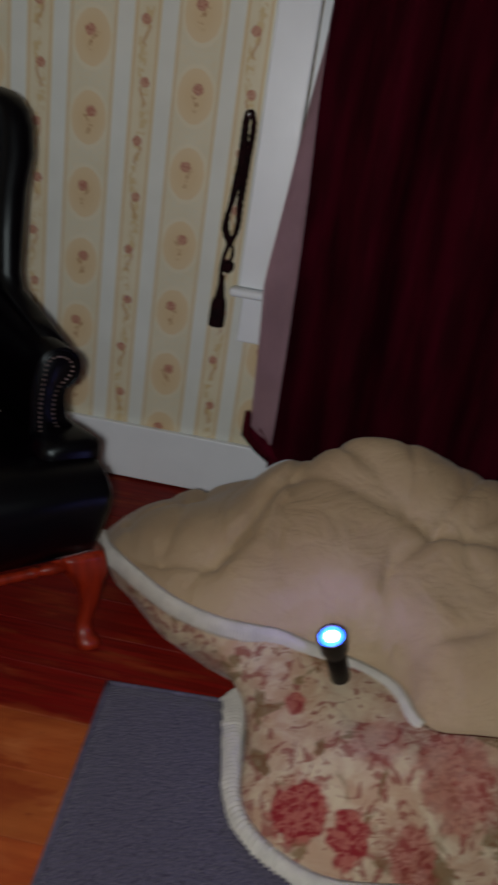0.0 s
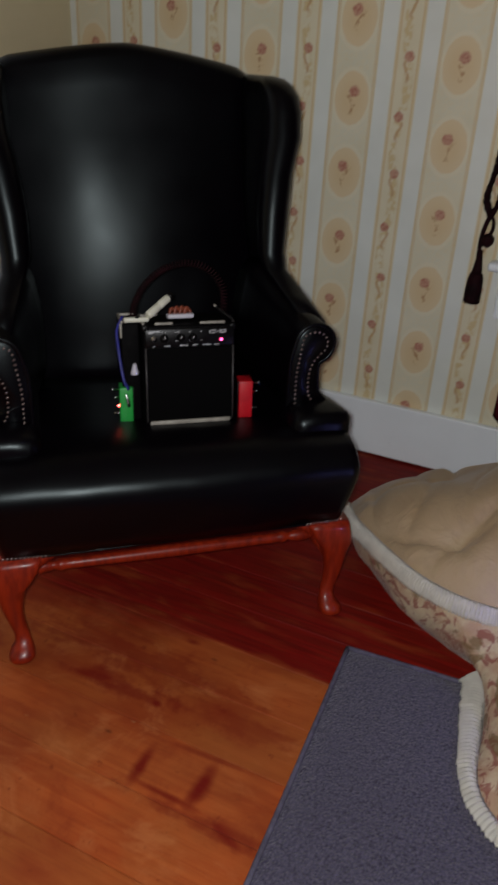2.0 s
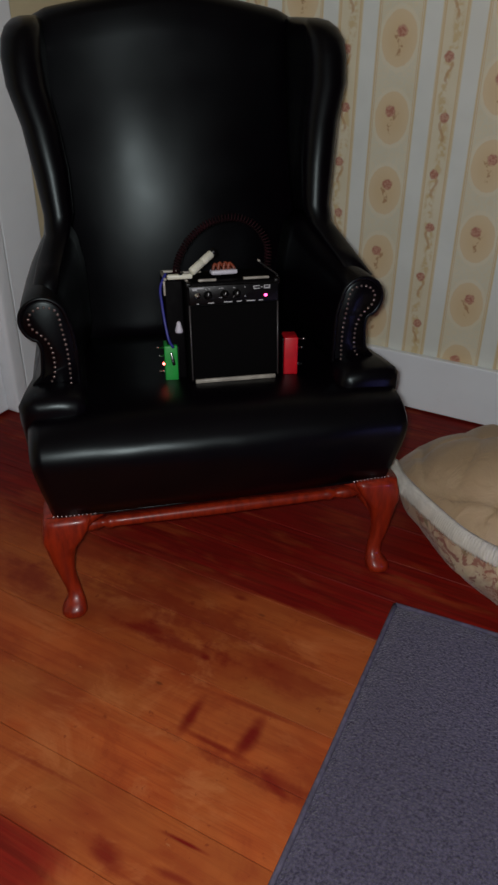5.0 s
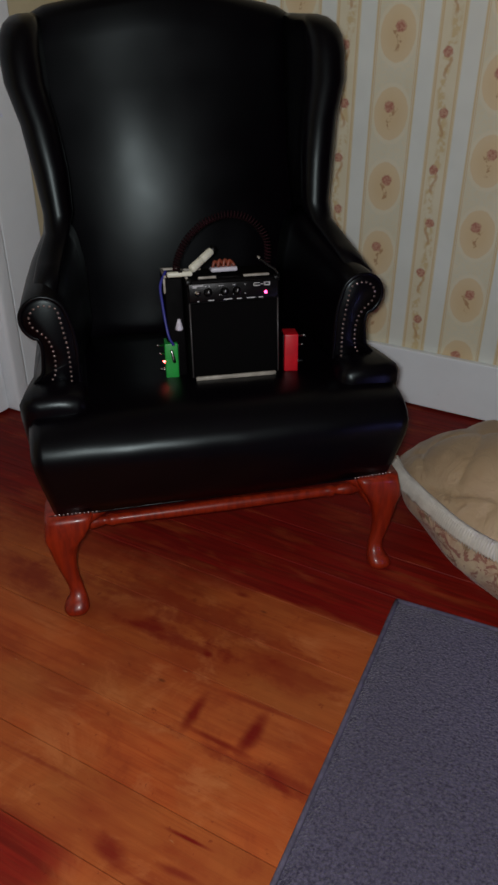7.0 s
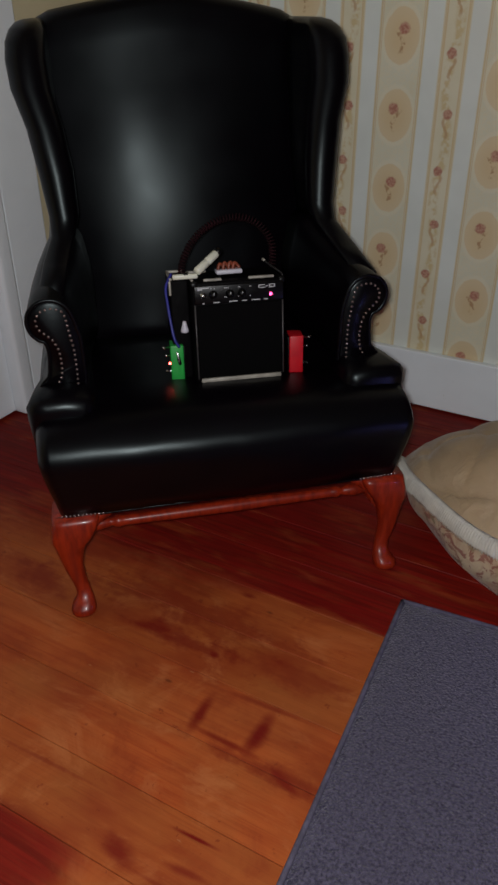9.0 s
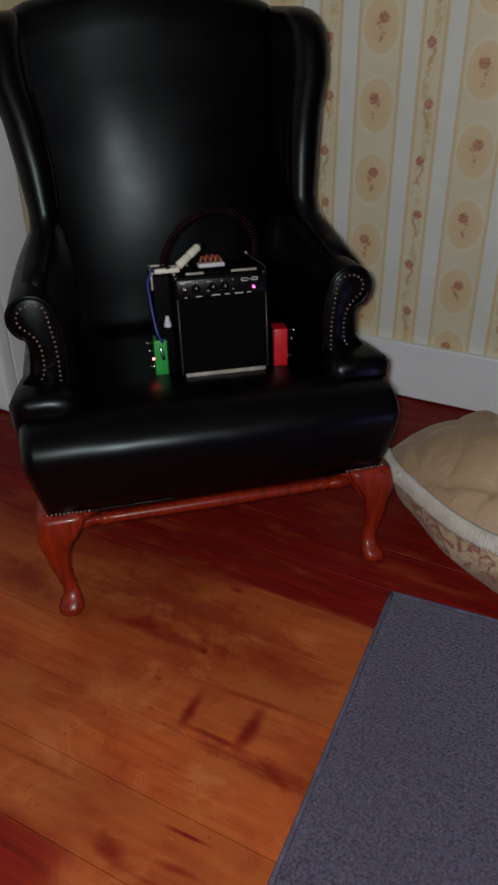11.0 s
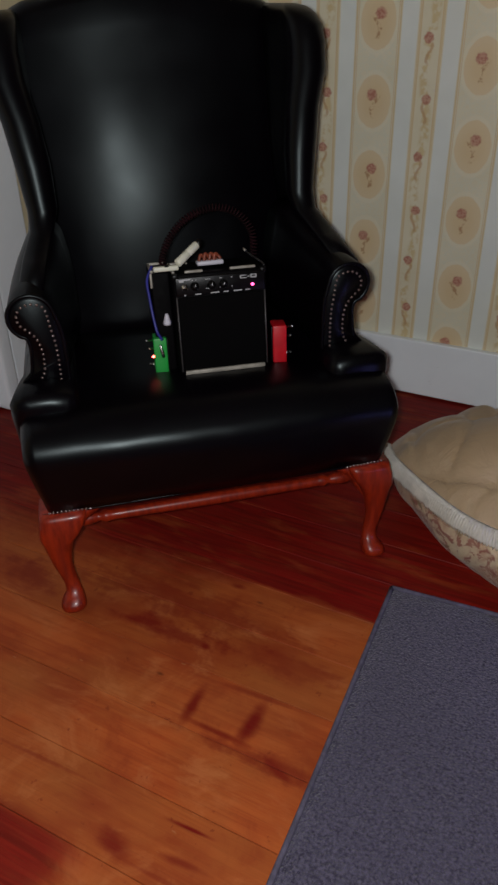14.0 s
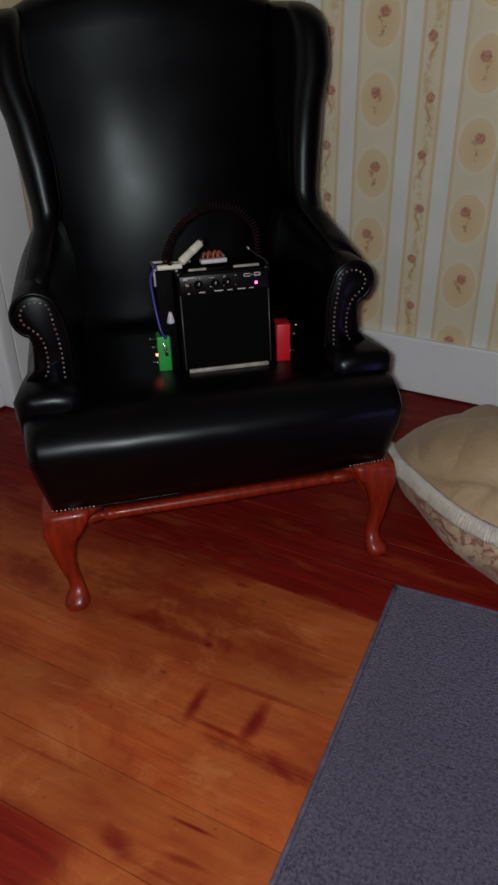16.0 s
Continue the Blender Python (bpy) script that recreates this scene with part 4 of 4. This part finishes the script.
adapter = thing("adapter_box", on_amp(-0.012, 0.045, 0.0065, 0, 0, 3), "small pale lilac plastic box on the black amplifier", "box")
part("shell", block(-0.027, 0.027, -0.011, 0.011, 0, 0.009, 0.003), LILAC, adapter)
for x in (-0.016, -0.006, 0.005, 0.014):
    part("rusty_clip", tube(curve(((x - 0.006, -0.003, 0.0088), (x - 0.002, 0.0, 0.016 + 0.006 * math.cos(x * 60)), (x + 0.005, 0.003, 0.015), (x + 0.009, 0.001, 0.0088)), 16), 0.0034, 7), RUST, adapter, "rust-brown clip")
stick = thing("plug_lead", on_amp(0.078, 0.05, 0.004), "thin dark lead with a pale tip on the black amplifier", "lead")
part("lead", tube(curve(((-0.010, 0.02, 0.018), (0.0, 0.0, 0.010), (0.012, -0.02, 0.002), (0.016, -0.03, -0.004)), 20), 0.0022, 8), RUBBER, stick)
part("tip", tube([Vector((-0.013, 0.026, 0.022)), Vector((-0.010, 0.02, 0.018))], 0.0024, 8), PIPING, stick)

# coiled guitar cable arching over the amplifier
spine = curve(((-0.083, 0.055, 0.008), (-0.076, 0.075, 0.030), (-0.052, 0.095, 0.064), (-0.012, 0.105, 0.094), (0.040, 0.108, 0.106), (0.084, 0.100, 0.092), (0.110, 0.085, 0.055), (0.108, 0.07, 0.007)), 900)
coil = []
for i, p in enumerate(spine):
    a = i * 2 * math.pi / 18
    way = (spine[min(i + 1, 899)] - spine[max(i - 1, 0)]).normalized()
    side = way.cross(Vector((0, 1, 0))).normalized()
    coil.append(p + (side * math.cos(a) + Vector((0, 1, 0)) * math.sin(a)) * 0.0068)
cable = thing("coiled_cable", on_amp(-0.022, 0.01, 0), "black coiled cable arching over the amplifier", "cable")
part("coil", tube(coil, 0.0016, 5), CORD, cable)


# ---------------------------------------------------------------- effect pedals beside the amplifier
def make_pedal(name, m, paint, label, face):
    """A pedal standing on end; face is -1 or 1 for the side to which its controls look."""
    ob = thing(name, m, label, "effect pedal", "effect pedals")
    part("shell", block(-0.017, 0.017, 0.0, 0.055, 0.0, 0.093, 0.003, 3), paint, ob)
    part("base_plate", block(-face * 0.019 - 0.0018, -face * 0.019 + 0.0018, 0.002, 0.053, 0.002, 0.091, 0.001), PLASTIC, ob)
    turn = (0, 90 * face, 0)
    for z, y, h in ((0.086, 0.014, 0.020), (0.064, 0.014, 0.014)):
        part("knob", turned([(0.0026, 0), (0.0026, h * 0.6), (0.0034, h * 0.62), (0.0034, h)], 12), CHROME, ob, "small metal control", m=pose(face * 0.017, y, z, *turn))
    part("footswitch", turned([(0.006, 0), (0.006, 0.004), (0.0042, 0.005), (0.0042, 0.013), (0.003, 0.0142)], 14), CHROME, ob, "chrome footswitch", m=pose(face * 0.017, 0.02, 0.020, *turn))
    return ob


green = make_pedal("effect_pedal", CHAIR @ pose(-0.080, 0.203, 0.3965, -6, 0, -4) @ Matrix.Scale(0.8, 4), GREEN, "small green enamel effect pedal with a lit red light", -1)
part("led", turned([(0.0032, 0), (0.0032, 0.004), (0.002, 0.006)], 12), LED_RED, green, "lit red light", m=pose(-0.017, 0.006, 0.045, 0, -90, 0))
part("jack_plug", turned([(0.003, 0), (0.0045, 0.001), (0.0045, 0.018), (0.0036, 0.020), (0.0036, 0.034), (0.002, 0.036)], 12), CHROME, green, "chrome cable plug", m=along((0.006, -0.006, 0.044), (-0.003, -0.008, 0.094)))
red = make_pedal("effect_pedal", CHAIR @ pose(0.166, 0.176, 0.3995, -6, 0, -8) @ Matrix.Scale(0.86, 4), RED, "small red enamel effect pedal beside the amplifier", 1)


blue = thing("patch_cable", CHAIR @ pose(-0.082, 0.19, 0.475), "blue patch cable from the amplifier to the green pedal", "cable")
part("lead", tube(curve(((0.004, -0.010, 0.005), (-0.004, -0.008, 0.022), (-0.008, 0.004, 0.05), (-0.010, 0.02, 0.080), (-0.010, 0.040, 0.112), (0.004, 0.06, 0.134)), 40), 0.0028, 8), BLUE, blue)
part("plug", turned([(0.008, 0), (0.0078, 0.004), (0.0045, 0.016), (0.003, 0.022)], 14), LILAC, blue, "pale cone-shaped plug", m=pose(0.018, -0.002, 0.034))


# ---------------------------------------------------------------- the comforter heaped on the floor
RIM = ((-0.690, 1.770, 0.120), (-0.637, 1.658, 0.156), (-0.540, 1.565, 0.165), (-0.453, 1.500, 0.170), (-0.356, 1.468, 0.172), (-0.247, 1.474, 0.168), (-0.185, 1.464, 0.162),
       (-0.075, 1.449, 0.150), (-0.010, 1.395, 0.158), (0.034, 1.308, 0.160), (0.13, 1.300, 0.175), (0.36, 1.32, 0.19), (0.8, 1.3, 0.18))
RIDGE = ((-0.660, 1.850, 0.130), (-0.610, 1.860, 0.160), (-0.540, 1.860, 0.180), (-0.460, 1.860, 0.212), (-0.380, 1.855, 0.262), (-0.310, 1.850, 0.330), (-0.240, 1.850, 0.362),
         (-0.165, 1.850, 0.425), (-0.060, 1.845, 0.440), (0.070, 1.840, 0.430), (0.200, 1.830, 0.395), (0.42, 1.80, 0.35), (0.8, 1.75, 0.30))
TAIL = ((-0.640, 1.900, 0.06), (-0.600, 1.98, 0.05), (-0.55, 2.02, 0.04), (-0.47, 2.05, 0.04), (-0.39, 2.08, 0.04), (-0.31, 2.10, 0.05), (-0.23, 2.11, 0.05),
        (-0.15, 2.12, 0.05), (-0.04, 2.12, 0.05), (0.09, 2.12, 0.05), (0.22, 2.12, 0.05), (0.45, 2.12, 0.05), (0.8, 2.1, 0.05))
HEM = ((-0.642, 1.795, 0.030), (-0.592, 1.712, 0.006), (-0.517, 1.628, 0.004), (-0.457, 1.562, 0.004), (-0.350, 1.502, 0.006), (-0.285, 1.445, 0.022), (-0.272, 1.310, 0.026),
       (-0.248, 1.165, 0.026), (-0.130, 1.090, 0.026), (0.020, 1.105, 0.026), (0.16, 1.125, 0.026), (0.40, 1.10, 0.026), (0.8, 1.05, 0.026))
NU = 220
rim, ridge, tail, hem = (curve(c, NU) for c in (RIM, RIDGE, TAIL, HEM))


def pull(u, v, p):
    """Wrinkles of the soft cloth."""
    w = 0.0
    for k, (a, f, s) in enumerate(((0.9, 4.2, 0.042), (-0.6, 6.5, 0.030), (1.7, 8.0, 0.030), (0.2, 13.0, 0.015))):
        q = p.x * math.cos(a) + p.y * math.sin(a) + 0.10 * noise.noise((p.x * 3 + k, p.y * 3, k * 2.1))
        crest = 1 - abs(math.sin(q * f * 1.6 + 2 * noise.noise((p.x * 4, p.y * 4, k + 0.5))))
        w -= s * (crest ** 4) * (0.4 + 0.9 * abs(noise.noise((p.x * 2.5, p.y * 2.5, k + 7.7))))
    return w + 0.014 + 0.022 * noise.noise((p.x * 6, p.y * 6, 1.2))


comforter = thing("comforter", pose(0, 0, 0), "heaped tan comforter with floral underside and ribbed white trim", "comforter")
bm = bmesh.new()
rows = []
NV = 90
for i in range(NU):
    a, b, c = rim[i], ridge[i], tail[i]
    puff = 0.045 * min(1, i / 25)
    line = curve((a, a.lerp(b, 0.22) + Vector((0, 0, puff * 0.75)), a.lerp(b, 0.6) + Vector((0, 0, puff * 0.8)), b, b.lerp(c, 0.5) + Vector((0, 0, puff)), c), NV)
    row = []
    for j, p in enumerate(line):
        v = j / (NV - 1)
        fade = min(1, v * 7) * min(1, (i + 2) / 18)
        row.append(bm.verts.new((p.x, p.y, p.z + pull(i / NU, v, p) * fade)))
    rows.append(row)
for a, b in zip(rows, rows[1:]):
    for j in range(NV - 1):
        bm.faces.new((a[j], b[j], b[j + 1], a[j + 1]))
bmesh.ops.solidify(bm, geom=bm.faces[:], thickness=-0.012)
part("top_cover", bm, TAN, comforter)

bm = bmesh.new()
rows = []
NW = 36
for i in range(NU):
    a, c = rim[i] - Vector((0, 0, 0.003)), hem[i]
    flap = max(0.0, min(1.0, (i / NU - 0.36) / 0.08))
    row = []
    out = Vector((c.x - a.x, c.y - a.y, 0))
    for j in range(NW):
        v = j / (NW - 1)
        p = a.lerp(c, v)
        bulge = math.sin(math.pi * v)
        front = Vector((-0.35, -0.94, 0)) * 0.035 * bulge * (1 - flap) + Vector((0, 0, 1)) * 0.040 * bulge * flap
        p = p + front
        rip = noise.noise((p.x * 9, p.y * 9, p.z * 9)) * 0.014 + 0.008 * math.sin(p.x * 60 + 25 * p.y + 3 * v) * bulge * (1 - 0.6 * flap)
        p.z += max(rip, -0.01) * bulge
        row.append(bm.verts.new(p))
    rows.append(row)
for a, b in zip(rows, rows[1:]):
    for j in range(NW - 1):
        bm.faces.new((a[j], b[j], b[j + 1], a[j + 1]))
bmesh.ops.solidify(bm, geom=bm.faces[:], thickness=0.010)
part("underside", bm, FLORAL, comforter, "cream cloth printed with red roses")


def make_trim(line, width, out_of, drop, start, end, name, label):
    """A ribbed strip sewn along an edge."""
    path = curve(line[start:end:4], 640)
    bm = bmesh.new()
    rows = []
    for i, p in enumerate(path):
        way = (path[min(i + 1, 639)] - path[max(i - 1, 0)]).normalized()
        out = way.cross(Vector((0, 0, 1))).normalized()
        if out.dot(out_of) < 0:
            out = -out
        rib = (0.0024 if (i // 2) % 2 else -0.0008) + 0.0012 * noise.noise((i * 0.31, 2, 1))
        ragged = width * (1 + 0.07 * noise.noise((i * 0.13, 0, 4)))
        ends = min(1.0, 0.55 + min(i, 639 - i) / 18) * (1 + 0.85 * max(0.0, 1 - i / 130))
        row = []
        for v in (0.0, 0.2, 0.45, 0.7, 0.9, 1.0):
            q = p + out * ragged * ends * v * (1 - drop * 0.55 * v) - Vector((0, 0, 1)) * ragged * drop * v * v * 0.9
            q.z += 0.006 * math.sin(math.pi * min(1, v * 1.2)) + rib * (0.5 + v) + 0.004
            row.append(bm.verts.new(q))
        rows.append(row)
    for a, b in zip(rows, rows[1:]):
        for j in range(5):
            bm.faces.new((a[j], a[j + 1], b[j + 1], b[j]))
    bmesh.ops.solidify(bm, geom=bm.faces[:], thickness=0.006)
    part(name, bm, RUFFLE, comforter, label, smooth=True)


stop = next(i for i, p in enumerate(rim) if p.x > 0.036)
make_trim(rim, 0.042, Vector((-0.5, -0.85, 0)), 0.75, 0, stop, "ribbed_trim", "off-white ribbed edging")
first = next(i for i, p in enumerate(hem) if p.x > -0.295)
make_trim(hem, 0.036, Vector((-0.5, -0.85, 0)), 0.30, first, NU, "hem_trim", "off-white ribbed hem lying on the mat")

# ---------------------------------------------------------------- pocket torch lying on the comforter
TORCH = Matrix.Translation((-0.132, 1.390, 0.185)) @ Vector((-0.30, -0.25, 0.9)).to_track_quat("Z", "Y").to_matrix().to_4x4() @ Matrix.Scale(1.3, 4)
flash = thing("flashlight", TORCH, "small black metal flashlight standing lit on the comforter", "flashlight")
part("barrel", turned([(0.013, -0.03), (0.0145, -0.028), (0.0145, 0.018), (0.0135, 0.020), (0.0135, 0.026), (0.019, 0.036), (0.020, 0.058), (0.0205, 0.060), (0.0205, 0.064), (0.018, 0.064), (0.017, 0.060)], 28), PLASTIC, flash, "knurled black barrel")
part("reflector", turned([(0.0176, 0.0605), (0.0176, 0.0620)], 28), HALO, flash, "glowing blue reflector")
part("lens", turned([(0.0095, 0.0622), (0.0090, 0.0640), (0.006, 0.0652)], 24), LENS, flash, "bright white lens")
beam = bpy.data.lights.new("flashlight_glow", "POINT")
beam.energy, beam.color, beam.shadow_soft_size = 0.65, (0.30, 0.28, 1.0), 0.014
new("flashlight_glow", beam).matrix_world = Matrix.Translation(TORCH @ Vector((0, 0, 0.085)))

# ---------------------------------------------------------------- floor boards, laid along the papered wall
PITCH = 0.1235
START = 0.684 - 33 * PITCH
board_meshes = {}


def board(length, style):
    key = (round(length, 3), style)
    if key not in board_meshes:
        rnd = random.Random(style)
        n = max(6, int(length / 0.12))
        bm = bmesh.new()
        rows = []
        for i in range(n + 1):
            x = length * i / n
            e1, e2 = rnd.uniform(0.0001, 0.0006), rnd.uniform(0.0001, 0.0006)
            cup = rnd.uniform(-0.0003, 0.0003)
            w = PITCH
            end = 0.0006 if i in (0, n) else 0
            rows.append([bm.verts.new(p) for p in ((x, e1, -0.02), (x, e1, -0.0014), (x, e1 + 0.0011, -0.0002 - end), (x, w / 2, cup - end), (x, w - e2 - 0.0011, -0.0002 - end), (x, w - e2, -0.0014), (x, w - e2, -0.02))])
        for a, b in zip(rows, rows[1:]):
            for j in range(6):
                bm.faces.new((a[j], a[j + 1], b[j + 1], b[j]))
        bmesh.ops.recalc_face_normals(bm, faces=bm.faces)
        me = bpy.data.meshes.new("floor_board")
        bm.to_mesh(me)
        bm.free()
        me.materials.append(FLOOR)
        board_meshes[key] = me
    return board_meshes[key]


rnd = random.Random(11)
for k in range(60):
    y = START + k * PITCH
    if y < ROOM_S - 0.1 or y > ROOM_N - 0.005:
        continue
    joint = ROOM_W + (2.9 if k % 2 else 2.2) + rnd.uniform(-0.2, 0.2)
    for x0, x1 in ((ROOM_W - 0.05, joint - 0.001), (joint, ROOM_E + 0.05)):
        ob = new("floor_board", board(round(x1 - x0, 1), k % 5))
        ob.parent = floor
        ob.matrix_basis = Matrix.Translation((x0, y, 0.0))
